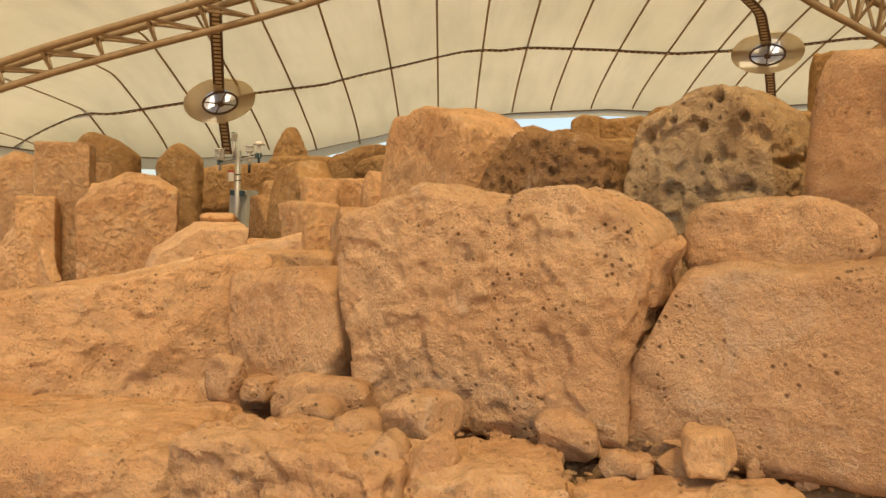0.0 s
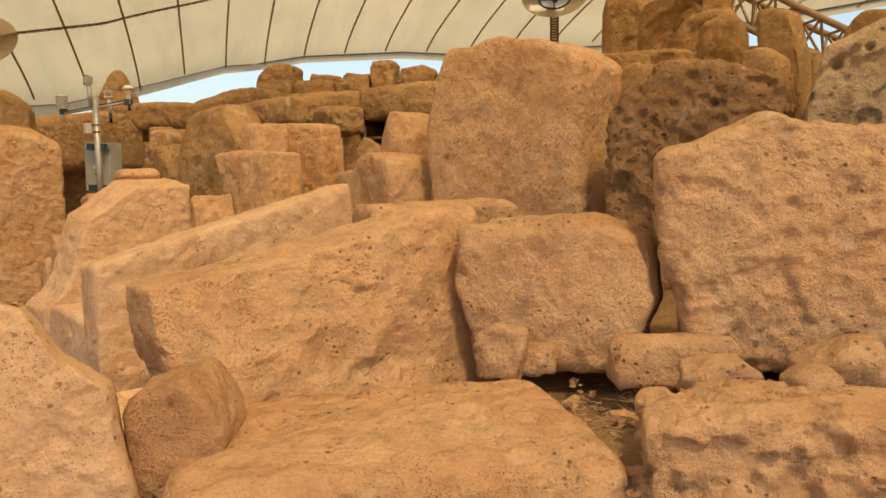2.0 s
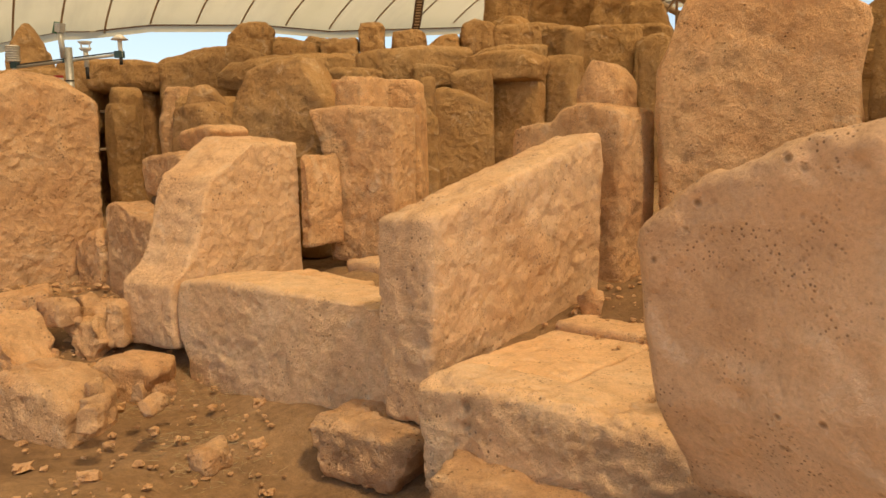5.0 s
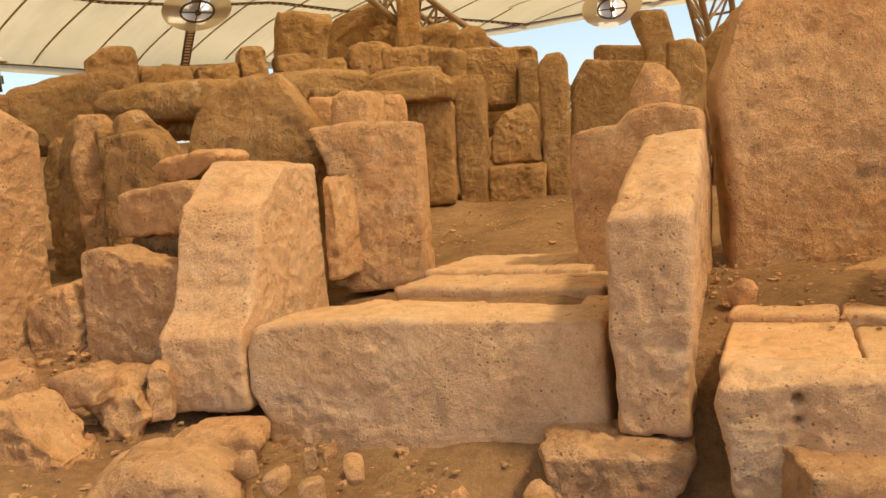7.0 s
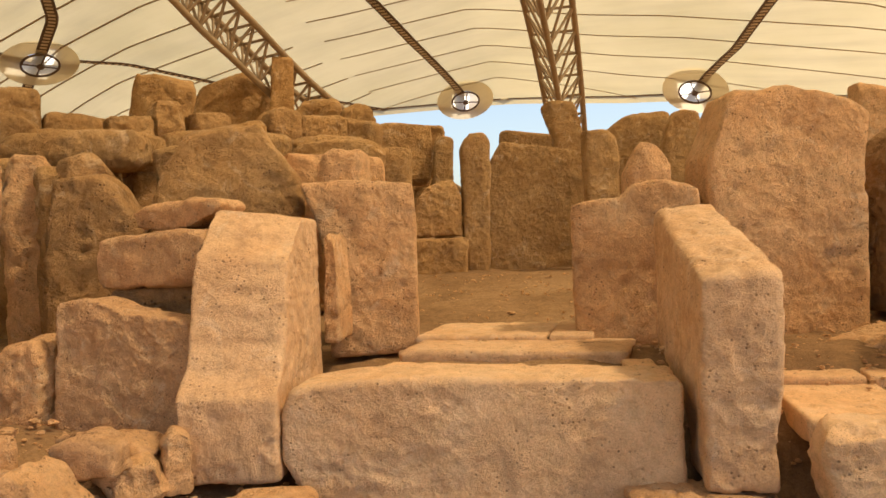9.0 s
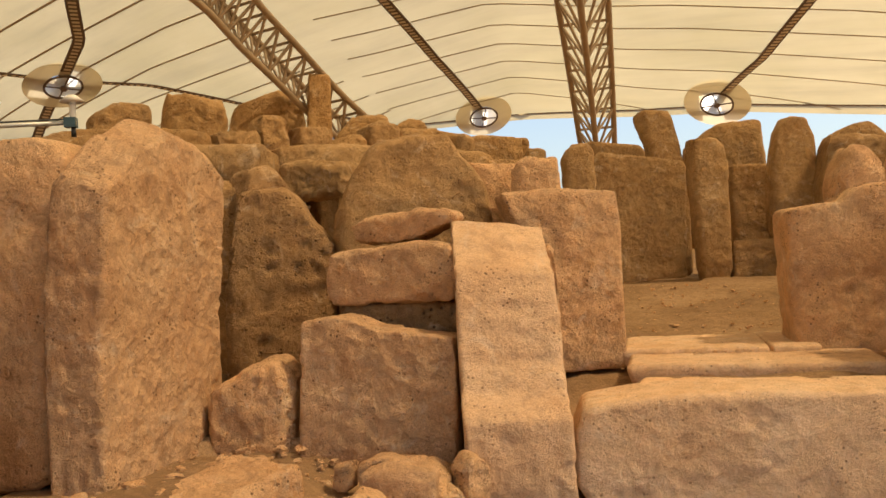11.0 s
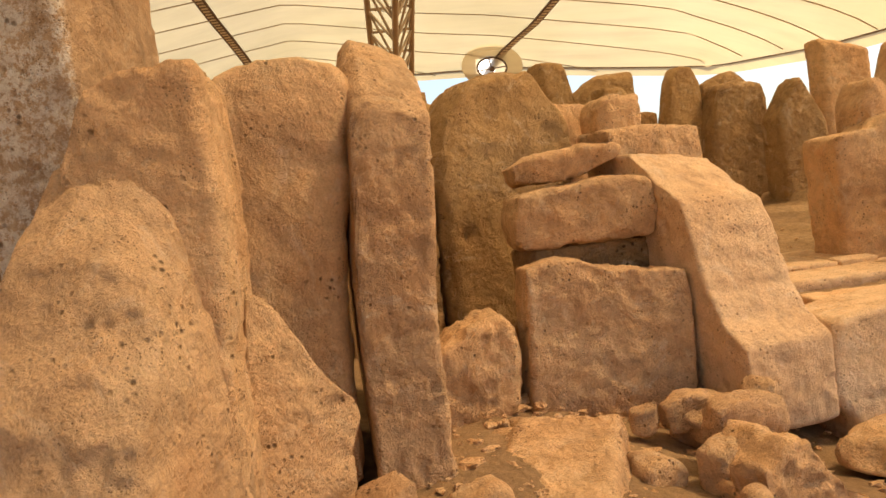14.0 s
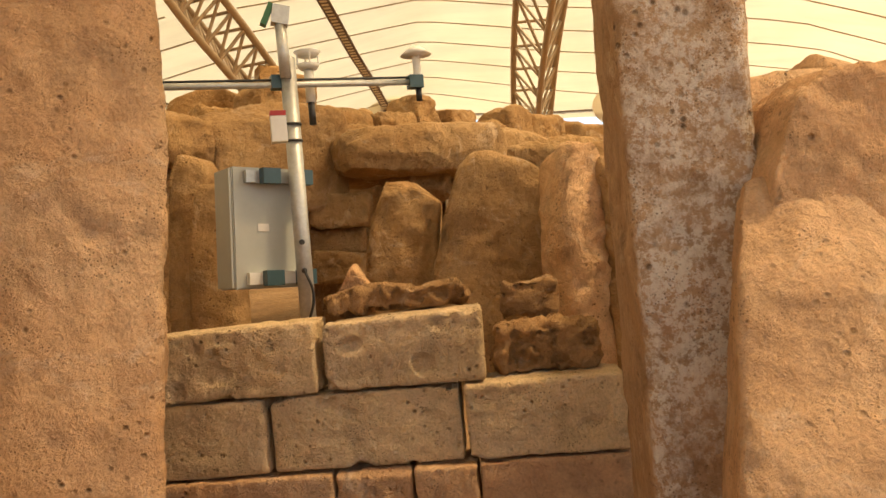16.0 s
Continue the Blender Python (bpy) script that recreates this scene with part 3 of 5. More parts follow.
rock("stone_block", "pale flat block resting on a broad limestone block", 1.26, 2.89, 1.40, 0.70, 0.50, 0.33, -20, top=(0.90,0.93,0.97,1.00,1.00,0.97,0.75), left=(0.01,0.01,0.00,0.01,0.03), edge=0.06, pits=10, right=(-0.07,-0.07,-0.01,-0.01,-0.05), cuts=6)
rock("rubble_stone", "small wedge of stone caught between two blocks", 0.74, 2.66, 1.30, 0.11, 0.20, 0.29, -36, top=(0.70,0.78,0.89,0.93,0.96,0.98,1.00), edge=.04, left=(0.06,0.06,0.06,0.06,0.02), right=(-0.46,-0.46,-0.46,-0.11,-0.04))
rock("stone_block", "wide flat-topped limestone block half buried in the bank", -1.61, 2.74, 0.45, 1.36, 0.88, 0.36, -6, top=(.97,1,1,.98), edge=.1, left=(0,0,.02), right=(0,0,-.02), pits=30, cell=.024, cuts=5, topd=(.93,.99,1,.97))
rock("stone_block", "pitted low limestone block on the bank", -0.57, 2.40, 0.61, 0.86, 0.42, 0.29, -28, top=(.92,1,.97,.95), edge=.05, rough=.04, pits=90, cell=.02, cuts=5)
rock("stone_block", "flat worn limestone block on the bank", 0.14, 2.24, 0.62, 0.52, 0.48, 0.24, -6, top=(.9,1,1,.95), edge=.06, rough=.03, pits=30, cell=.022, cuts=5)
rock("stone_block", "flat worn limestone block at the foot of the bank", 0.74, 2.23, 0.60, 0.72, 0.2, 0.23, 0, edge=.05, rough=.03, pits=30)
rock("boulder", "big pale weathered boulder with a sloping rounded top", -2.91, 2.91, 0.30, 1.23, 0.50, 1.22, 6, cuts=0, top=(0.99,0.99,1.00,1.00,1.00,0.98,0.92,0.86,0.84,0.84,0.81,0.68,0.62), left=(0.52,0.52,0.16,0.05,0.02,0.00), right=(-0.01,-0.01,-0.01,-0.03,-0.04,-0.05), edge=0.06, rough=0.02, pits=8, cell=.022, dents=((0.45,0.87,0.018,0.02),(0.24,0.70,0.016,0.02),), pit=0.02, mat='pale', topd=(1.00,0.98,0.93,0.84))
rock("upright_stone", "tall broad orange upright megalith in the enclosing wall", -0.19, 5.63, 0.41, 1.36, 0.55, 2.08, -60, top=(0.74,0.98,0.97,1.00,0.97,0.94,0.88), left=(0.04,0.04,0.04,0.02,0.03), right=(-0.02,-0.02,-0.02,-0.05,-0.01), edge=0.05, rough=.03, pits=30, cuts=5)
rock("upright_stone", "brown pitted upright slab in the enclosing wall", 0.50, 4.52, 0.63, 1.04, 0.50, 1.54, -52, top=(0.82,0.94,1.00,1.00,0.99,0.95,0.91), edge=.08, rough=.035, pits=260, pit=0.045, cell=0.022, mat='dark', left=(0.02,0.02,0.02,0.02,0.04), right=(-0.01,-0.01,-0.01,-0.01,-0.01), cuts=5)
rock("upright_stone", "honeycombed weathered upright stone full of holes", 1.23, 3.80, 0.88, 0.92, 0.50, 1.43, -48, top=(0.68,0.92,0.94,0.98,1.00,1.00,0.97,0.91,0.79), left=(0.00,0.00,0.00,0.00,0.04), edge=.08, rough=0.04, pits=260, pit=0.05, cell=0.02, mat='sponge', right=(-0.03,-0.03,-0.03,-0.03,-0.04), cuts=3, dents=((0.62,0.95,0.035,0.12),(0.54,0.85,0.028,0.1),(0.77,0.87,0.026,0.08),(0.20,0.83,0.035,0.06),(0.57,0.74,0.025,0.06),(0.94,0.72,0.03,0.05),(0.36,0.88,0.025,0.05),))
rock("upright_stone", "tall rough upright stone with weathered edges", 1.66, 2.99, 0.89, 0.59, 0.50, 1.45, -50, top=(0.88,1.00,0.99,0.98,0.97,0.95,0.94), left=(0.00,0.00,0.00,0.01,0.04), edge=.08, pits=60, right=(-0.01,-0.01,-0.01,-0.01,-0.03), cuts=4)
rock("threshold_slab", "long low pale threshold slab across the doorway", -3.06, 7.08, -0.26, 2.21, 0.50, 0.88, -71, top=(0.93,0.98,0.99,0.98,0.97,0.96,0.95), edge=.05, rough=.014, pits=30, mat='pale', cell=.026, left=(0.05,0.05,0.00,0.00,0.03), right=(0.00,0.00), cuts=3)
rock("door_pillar", "squared orange pillar flanking the inner doorway", -1.71, 8.67, 0.46, 0.92, 0.40, 1.40, -58, top=(1.00,1.00,1.00,1.00,0.99,0.98,0.97), edge=0.03, left=(0.22,0.22,0.20,0.14,0.01), pits=25, right=(-0.01,-0.01,-0.01,-0.00,-0.00), cuts=5)
rock("door_pillar", "squared orange pillar with a stepped top flanking the doorway", -0.93, 6.68, 0.41, 0.98, 0.50, 1.35, -75, top=(0.88,0.89,0.90,0.90,0.98,0.99,0.99,0.97,0.96), edge=.05, left=(0.01,0.01,0.00,0.00,0.00), right=(-0.03,-0.03,-0.01,-0.00,-0.01), pits=20, cuts=5)
rock("panel_slab", "upright limestone panel set in the wall beside the doorway", -3.52, 9.26, 0.10, 1.00, 0.30, 1.00, -75, top=(0.95,1.00,0.96,0.90,0.88,0.86,0.83), edge=.03, pits=15, left=(0.00,0.00,0.02,0.03,0.05), cell=.026, right=(-0.04,-0.04,-0.03,-0.01,-0.03), cuts=4)
rock("stone_block", "rectangular limestone block resting slanted on the wall", -3.22, 9.31, 1.12, 0.88, 0.55, 0.38, -78, top=(0.87,0.90,0.93,0.96,0.99,0.98,0.94), left=(0.02,0.01,0.00,0.01,0.02), edge=.05, pits=30, right=(-0.05,-0.02,-0.00,-0.02,-0.05), cuts=5)
rock("flat_stone", "flat cap stone lying on a rectangular block", -2.92, 9.39, 1.51, 0.74, 0.40, 0.22, -80, top=(0.57,0.80,0.87,0.94,1.00,0.94,0.90), edge=.06, left=(0.03,0.03,0.02,0.00,0.04), right=(-0.37,-0.24,-0.05,-0.01,-0.02), cuts=4)
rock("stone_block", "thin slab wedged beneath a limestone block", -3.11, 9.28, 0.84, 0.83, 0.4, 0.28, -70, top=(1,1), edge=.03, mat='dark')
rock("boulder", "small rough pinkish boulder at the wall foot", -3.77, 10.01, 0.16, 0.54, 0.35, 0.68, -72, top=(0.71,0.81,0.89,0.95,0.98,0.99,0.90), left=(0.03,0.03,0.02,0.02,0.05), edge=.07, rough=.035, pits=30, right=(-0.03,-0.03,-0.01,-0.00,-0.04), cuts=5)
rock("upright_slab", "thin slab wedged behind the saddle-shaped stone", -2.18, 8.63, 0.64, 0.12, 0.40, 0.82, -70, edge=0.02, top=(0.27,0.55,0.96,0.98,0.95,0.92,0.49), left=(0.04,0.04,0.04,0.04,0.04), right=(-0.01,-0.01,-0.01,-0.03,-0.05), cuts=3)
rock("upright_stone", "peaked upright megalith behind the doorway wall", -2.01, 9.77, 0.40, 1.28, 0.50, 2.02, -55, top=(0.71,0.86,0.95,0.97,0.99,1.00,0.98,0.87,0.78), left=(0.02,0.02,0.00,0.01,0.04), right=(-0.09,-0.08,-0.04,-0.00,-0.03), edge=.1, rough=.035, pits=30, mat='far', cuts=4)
# shade behind the wall is put into this stone's dark colour
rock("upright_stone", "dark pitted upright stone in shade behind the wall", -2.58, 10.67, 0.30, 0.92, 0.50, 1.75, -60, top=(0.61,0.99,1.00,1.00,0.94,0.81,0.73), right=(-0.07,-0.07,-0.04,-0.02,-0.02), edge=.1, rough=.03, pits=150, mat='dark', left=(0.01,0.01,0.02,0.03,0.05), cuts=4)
rock("stone_block", "broken block end resting behind the pillar", -1.62, 8.89, 1.50, 0.38, 0.40, 0.64, -70, top=(0.89,0.97,1.00,1.00,0.99,0.99,0.99), edge=.05, pits=20, left=(0.00,0.00,0.00,0.00,0.02), right=(-0.01,-0.01,-0.01,-0.02,-0.04), cuts=5)
rock("upright_stone", "round-topped upright stone beside the inner pillar", -0.68, 6.62, 0.75, 0.37, 0.4, 1.39, -70, top=(.8,1,.85), edge=.09, pits=15)
rock("round_pillar", "thick rounded orange standing stone", -4.84, 10.57, 0.30, 0.71, 0.60, 1.83, -70, top=(0.92,0.98,1.00,1.00,1.00,0.98,0.97), left=(0.20,0.20,0.12,0.01,0.05), right=(-0.23,-0.23,-0.18,-0.07,-0.00), edge=0.12, rough=0.025, pits=10, cuts=4)
rock("leaning_slab", "smooth slab leaning against standing stones", -5.38, 10.40, 0.24, 0.46, 0.16, 1.02, -40, top=(0.68,1.00,0.98,0.93,0.84,0.75,0.66,0.61,0.56), edge=0.035, left=(0.02,0.02,0.01,0.02,0.05), pits=0, rough=0.012, cell=.026, right=(-0.14,-0.14,-0.11,-0.01,-0.04), cuts=1)
rock("boulder", "massive pale standing stone with a weathered face", -5.83, 10.66, 0.10, 0.50, 0.50, 1.84, -76, cuts=0, top=(0.56,0.88,0.97,1.00,1.00,1.00,1.00), left=(0.02,0.02,0.02,0.02,0.04), right=(-0.08,-0.08,-0.07,-0.01,-0.04), edge=0.035, rough=0.016, pits=40, cell=.022)
rock("boulder", "broken pale shoulder of a standing stone", -6.42, 10.77, 0.08, 0.56, 0.75, 1.62, -92, cuts=1, front=(0,.04,.1,.2,.38,.6), top=(1,1,.98,.88), left=(0,.03,.08,.16,.26), right=(0,0,0,-.04,-.12), edge=.05, rough=.014, pits=4, pit=.025, cell=.02)
rock("lichen_pillar", "tall standing stone grey with lichen on one face", -5.75, 10.98, 0.32, 0.32, 0.75, 2.4, -84, cuts=3, top=(1,1), right=(0,.01,0), edge=.04, rough=.012, pits=14, mat='lichen', cell=.026)
rock("boulder", "massive orange standing stone with a scarred face", -6.14, 12.65, 0.32, 0.82, 0.60, 2.25, -52, cuts=1, top=(0.57,0.97,0.98,0.98,0.99,0.99,1.00), left=(0.01,0.01,0.01,0.02,0.05), right=(-0.12,-0.12,-0.06,-0.01,-0.01), edge=0.05, rough=0.018, pits=50, cell=.03, mat='lime')
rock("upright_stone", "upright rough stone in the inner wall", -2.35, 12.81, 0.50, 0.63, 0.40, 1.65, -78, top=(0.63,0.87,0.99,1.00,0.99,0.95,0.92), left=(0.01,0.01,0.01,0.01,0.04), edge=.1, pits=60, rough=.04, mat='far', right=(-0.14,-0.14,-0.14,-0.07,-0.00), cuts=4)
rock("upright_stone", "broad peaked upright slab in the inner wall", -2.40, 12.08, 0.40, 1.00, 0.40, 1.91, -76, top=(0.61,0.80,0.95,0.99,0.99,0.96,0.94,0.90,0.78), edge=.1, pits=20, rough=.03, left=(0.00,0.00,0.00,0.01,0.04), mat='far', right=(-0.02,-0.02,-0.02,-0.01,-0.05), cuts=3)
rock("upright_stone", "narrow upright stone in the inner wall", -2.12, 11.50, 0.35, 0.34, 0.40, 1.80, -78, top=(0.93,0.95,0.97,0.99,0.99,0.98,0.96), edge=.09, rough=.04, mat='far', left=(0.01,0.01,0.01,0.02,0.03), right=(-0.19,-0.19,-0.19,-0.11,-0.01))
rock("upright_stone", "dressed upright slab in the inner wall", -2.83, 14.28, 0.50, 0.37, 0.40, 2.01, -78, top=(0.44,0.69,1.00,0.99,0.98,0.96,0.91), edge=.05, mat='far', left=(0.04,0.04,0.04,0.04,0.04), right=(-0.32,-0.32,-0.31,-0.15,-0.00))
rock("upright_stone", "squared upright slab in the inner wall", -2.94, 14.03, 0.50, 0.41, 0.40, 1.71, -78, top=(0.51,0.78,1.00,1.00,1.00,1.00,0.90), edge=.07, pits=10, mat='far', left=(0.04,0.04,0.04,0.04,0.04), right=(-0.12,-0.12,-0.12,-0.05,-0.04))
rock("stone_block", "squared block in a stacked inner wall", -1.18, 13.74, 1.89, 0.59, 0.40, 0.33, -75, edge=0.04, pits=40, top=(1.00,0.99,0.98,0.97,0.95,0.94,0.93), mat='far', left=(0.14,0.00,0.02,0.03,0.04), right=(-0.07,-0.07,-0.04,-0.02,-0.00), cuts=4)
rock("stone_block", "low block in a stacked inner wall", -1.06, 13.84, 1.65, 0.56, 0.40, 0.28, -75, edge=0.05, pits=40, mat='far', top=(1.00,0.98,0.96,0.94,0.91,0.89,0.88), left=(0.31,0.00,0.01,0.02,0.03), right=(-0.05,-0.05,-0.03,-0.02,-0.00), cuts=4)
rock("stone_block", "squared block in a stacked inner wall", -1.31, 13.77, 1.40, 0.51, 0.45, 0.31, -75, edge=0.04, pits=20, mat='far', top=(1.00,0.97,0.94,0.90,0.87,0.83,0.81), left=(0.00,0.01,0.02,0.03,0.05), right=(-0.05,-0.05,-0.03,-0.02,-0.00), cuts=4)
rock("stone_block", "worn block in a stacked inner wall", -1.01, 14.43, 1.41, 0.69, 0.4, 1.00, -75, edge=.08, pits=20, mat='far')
# darker colour stands for the shade at the wall foot
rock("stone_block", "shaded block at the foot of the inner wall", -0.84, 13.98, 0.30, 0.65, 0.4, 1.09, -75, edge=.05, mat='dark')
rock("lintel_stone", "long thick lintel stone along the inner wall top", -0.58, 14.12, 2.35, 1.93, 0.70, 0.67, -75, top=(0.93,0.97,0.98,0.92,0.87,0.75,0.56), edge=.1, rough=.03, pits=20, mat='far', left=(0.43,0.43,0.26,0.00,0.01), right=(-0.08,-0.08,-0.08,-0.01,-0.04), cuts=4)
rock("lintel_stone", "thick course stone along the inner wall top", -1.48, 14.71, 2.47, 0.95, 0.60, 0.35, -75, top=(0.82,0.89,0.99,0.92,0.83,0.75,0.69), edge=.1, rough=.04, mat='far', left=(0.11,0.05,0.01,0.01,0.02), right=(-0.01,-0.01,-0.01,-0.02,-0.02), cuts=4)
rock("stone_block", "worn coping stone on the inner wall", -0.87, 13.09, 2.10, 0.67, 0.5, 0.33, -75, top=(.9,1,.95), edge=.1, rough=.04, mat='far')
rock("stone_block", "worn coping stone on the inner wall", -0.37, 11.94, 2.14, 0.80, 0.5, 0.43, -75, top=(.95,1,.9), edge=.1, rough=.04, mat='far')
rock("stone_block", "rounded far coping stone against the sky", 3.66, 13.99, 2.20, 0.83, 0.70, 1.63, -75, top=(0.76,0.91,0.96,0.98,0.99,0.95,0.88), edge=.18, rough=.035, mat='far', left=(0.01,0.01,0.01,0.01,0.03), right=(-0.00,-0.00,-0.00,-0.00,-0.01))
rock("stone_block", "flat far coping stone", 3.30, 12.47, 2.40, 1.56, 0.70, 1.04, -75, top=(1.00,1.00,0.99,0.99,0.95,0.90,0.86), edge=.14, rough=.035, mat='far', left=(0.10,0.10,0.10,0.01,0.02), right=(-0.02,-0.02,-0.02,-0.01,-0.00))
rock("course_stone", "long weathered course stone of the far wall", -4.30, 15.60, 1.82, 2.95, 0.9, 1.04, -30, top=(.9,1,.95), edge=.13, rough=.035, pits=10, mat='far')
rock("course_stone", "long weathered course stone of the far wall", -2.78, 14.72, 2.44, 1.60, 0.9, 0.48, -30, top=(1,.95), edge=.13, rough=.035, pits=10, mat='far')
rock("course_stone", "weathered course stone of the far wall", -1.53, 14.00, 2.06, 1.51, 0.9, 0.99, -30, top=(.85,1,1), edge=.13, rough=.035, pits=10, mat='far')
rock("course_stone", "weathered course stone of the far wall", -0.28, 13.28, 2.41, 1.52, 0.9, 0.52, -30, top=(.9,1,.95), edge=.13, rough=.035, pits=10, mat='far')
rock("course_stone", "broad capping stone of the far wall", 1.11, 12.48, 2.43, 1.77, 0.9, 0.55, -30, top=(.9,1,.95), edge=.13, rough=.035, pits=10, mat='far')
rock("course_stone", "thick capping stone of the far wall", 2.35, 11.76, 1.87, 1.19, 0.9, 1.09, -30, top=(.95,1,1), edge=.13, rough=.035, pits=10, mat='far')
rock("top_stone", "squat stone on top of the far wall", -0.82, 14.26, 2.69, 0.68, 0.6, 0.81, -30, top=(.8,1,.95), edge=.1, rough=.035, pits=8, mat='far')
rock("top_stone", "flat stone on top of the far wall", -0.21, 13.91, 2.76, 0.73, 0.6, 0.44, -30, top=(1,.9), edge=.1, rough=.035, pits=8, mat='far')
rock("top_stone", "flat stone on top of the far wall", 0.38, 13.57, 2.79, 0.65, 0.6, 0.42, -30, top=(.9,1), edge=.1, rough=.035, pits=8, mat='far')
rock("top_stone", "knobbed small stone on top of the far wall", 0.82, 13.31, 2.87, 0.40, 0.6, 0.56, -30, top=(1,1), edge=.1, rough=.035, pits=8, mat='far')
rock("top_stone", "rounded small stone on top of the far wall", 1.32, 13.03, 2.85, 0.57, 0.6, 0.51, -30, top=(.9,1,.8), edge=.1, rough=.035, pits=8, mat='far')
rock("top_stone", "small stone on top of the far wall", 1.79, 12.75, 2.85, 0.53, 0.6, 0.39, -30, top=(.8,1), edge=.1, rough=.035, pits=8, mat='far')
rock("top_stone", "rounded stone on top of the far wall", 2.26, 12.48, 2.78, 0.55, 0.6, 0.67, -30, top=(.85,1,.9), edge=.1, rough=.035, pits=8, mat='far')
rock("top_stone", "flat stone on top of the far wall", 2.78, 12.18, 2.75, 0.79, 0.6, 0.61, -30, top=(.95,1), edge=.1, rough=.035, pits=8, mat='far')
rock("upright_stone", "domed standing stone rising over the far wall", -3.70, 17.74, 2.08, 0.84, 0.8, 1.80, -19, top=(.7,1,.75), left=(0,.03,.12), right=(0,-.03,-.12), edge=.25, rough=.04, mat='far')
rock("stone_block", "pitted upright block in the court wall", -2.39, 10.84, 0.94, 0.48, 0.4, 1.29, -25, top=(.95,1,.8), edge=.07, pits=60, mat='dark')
rock("upright_stone", "flat upright slab leaning in the court wall", 1.05, 11.14, 0.43, 0.89, 0.4, 1.87, -30, top=(1,.98,.85), edge=.08, mat='far')
rock("upright_stone", "narrow upright stone beside a wall opening", 0.56, 11.15, 0.46, 0.19, 0.35, 1.94, -30, edge=.05, mat='far')
rock("flat_stone", "tilted fallen slab on the court wall", 1.26, 12.15, 2.33, 0.63, 0.5, 0.37, -30, top=(1,.95,.8), edge=.06, mat='far')
rock("stone_block", "low upright slab in the court wall", -0.15, 10.21, 0.66, 0.48, 0.4, 1.37, -30, top=(.7,1,.9), edge=.07, mat='far')
rock("stone_block", "squared upright block behind the doorway pillar", -1.19, 9.21, 0.84, 0.90, 0.45, 1.33, -40, top=(1,1,.97), edge=.05, pits=30)
# shade in the court wall painted through the dark stone colour
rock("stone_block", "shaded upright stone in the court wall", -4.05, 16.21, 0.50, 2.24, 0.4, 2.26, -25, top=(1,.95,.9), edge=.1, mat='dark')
rock("upright_stone", "pitted upright stone in the court wall", -2.44, 10.95, 0.42, 0.84, 0.4, 1.72, -55, top=(1,.97,.7), edge=.1, rough=.035, pits=80, mat='far')
rock("upright_stone", "pitted upright stone in the court wall", -2.66, 11.43, 0.45, 0.42, 0.40, 1.79, -55, top=(0.75,0.97,1.00,1.00,1.00,1.00,1.00), edge=.1, rough=.035, pits=60, left=(0.05,0.05,0.05,0.02,0.04), right=(-0.12,-0.12,-0.12,-0.08,-0.01))
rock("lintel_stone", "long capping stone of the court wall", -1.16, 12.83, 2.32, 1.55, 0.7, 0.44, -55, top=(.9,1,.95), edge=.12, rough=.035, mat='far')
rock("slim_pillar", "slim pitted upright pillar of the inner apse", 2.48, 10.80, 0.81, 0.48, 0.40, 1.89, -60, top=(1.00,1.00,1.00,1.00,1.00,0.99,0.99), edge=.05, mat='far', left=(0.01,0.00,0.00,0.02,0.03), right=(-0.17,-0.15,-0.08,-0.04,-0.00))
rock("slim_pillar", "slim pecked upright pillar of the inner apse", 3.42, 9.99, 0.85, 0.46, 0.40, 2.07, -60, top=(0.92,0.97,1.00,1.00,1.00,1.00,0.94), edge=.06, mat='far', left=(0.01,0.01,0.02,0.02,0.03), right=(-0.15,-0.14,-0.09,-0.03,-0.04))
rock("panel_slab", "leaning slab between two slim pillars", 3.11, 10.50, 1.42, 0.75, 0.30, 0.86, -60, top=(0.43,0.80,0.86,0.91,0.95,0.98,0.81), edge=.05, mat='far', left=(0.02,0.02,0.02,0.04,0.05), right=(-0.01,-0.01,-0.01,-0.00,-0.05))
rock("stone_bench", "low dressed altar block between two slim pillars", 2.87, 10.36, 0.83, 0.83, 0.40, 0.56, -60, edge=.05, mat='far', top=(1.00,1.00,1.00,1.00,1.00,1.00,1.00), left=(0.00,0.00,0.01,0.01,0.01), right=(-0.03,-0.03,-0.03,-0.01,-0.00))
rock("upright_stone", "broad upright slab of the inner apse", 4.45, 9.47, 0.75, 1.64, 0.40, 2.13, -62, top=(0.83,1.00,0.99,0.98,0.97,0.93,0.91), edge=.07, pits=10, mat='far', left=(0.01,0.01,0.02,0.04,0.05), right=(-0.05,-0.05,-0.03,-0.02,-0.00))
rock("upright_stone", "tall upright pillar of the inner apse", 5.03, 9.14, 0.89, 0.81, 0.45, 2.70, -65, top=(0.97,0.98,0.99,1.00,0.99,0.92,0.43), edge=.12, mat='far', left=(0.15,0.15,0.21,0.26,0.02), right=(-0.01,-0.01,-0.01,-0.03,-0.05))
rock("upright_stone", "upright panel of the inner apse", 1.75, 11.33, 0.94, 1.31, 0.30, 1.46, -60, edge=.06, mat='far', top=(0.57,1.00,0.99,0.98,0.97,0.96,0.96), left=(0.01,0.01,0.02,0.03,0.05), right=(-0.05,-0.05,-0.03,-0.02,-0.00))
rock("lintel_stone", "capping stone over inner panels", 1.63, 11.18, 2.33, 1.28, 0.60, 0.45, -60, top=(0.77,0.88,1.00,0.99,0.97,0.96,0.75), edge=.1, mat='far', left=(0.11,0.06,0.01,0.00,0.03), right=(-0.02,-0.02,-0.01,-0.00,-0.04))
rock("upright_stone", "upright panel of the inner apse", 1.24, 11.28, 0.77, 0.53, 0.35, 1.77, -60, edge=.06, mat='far')
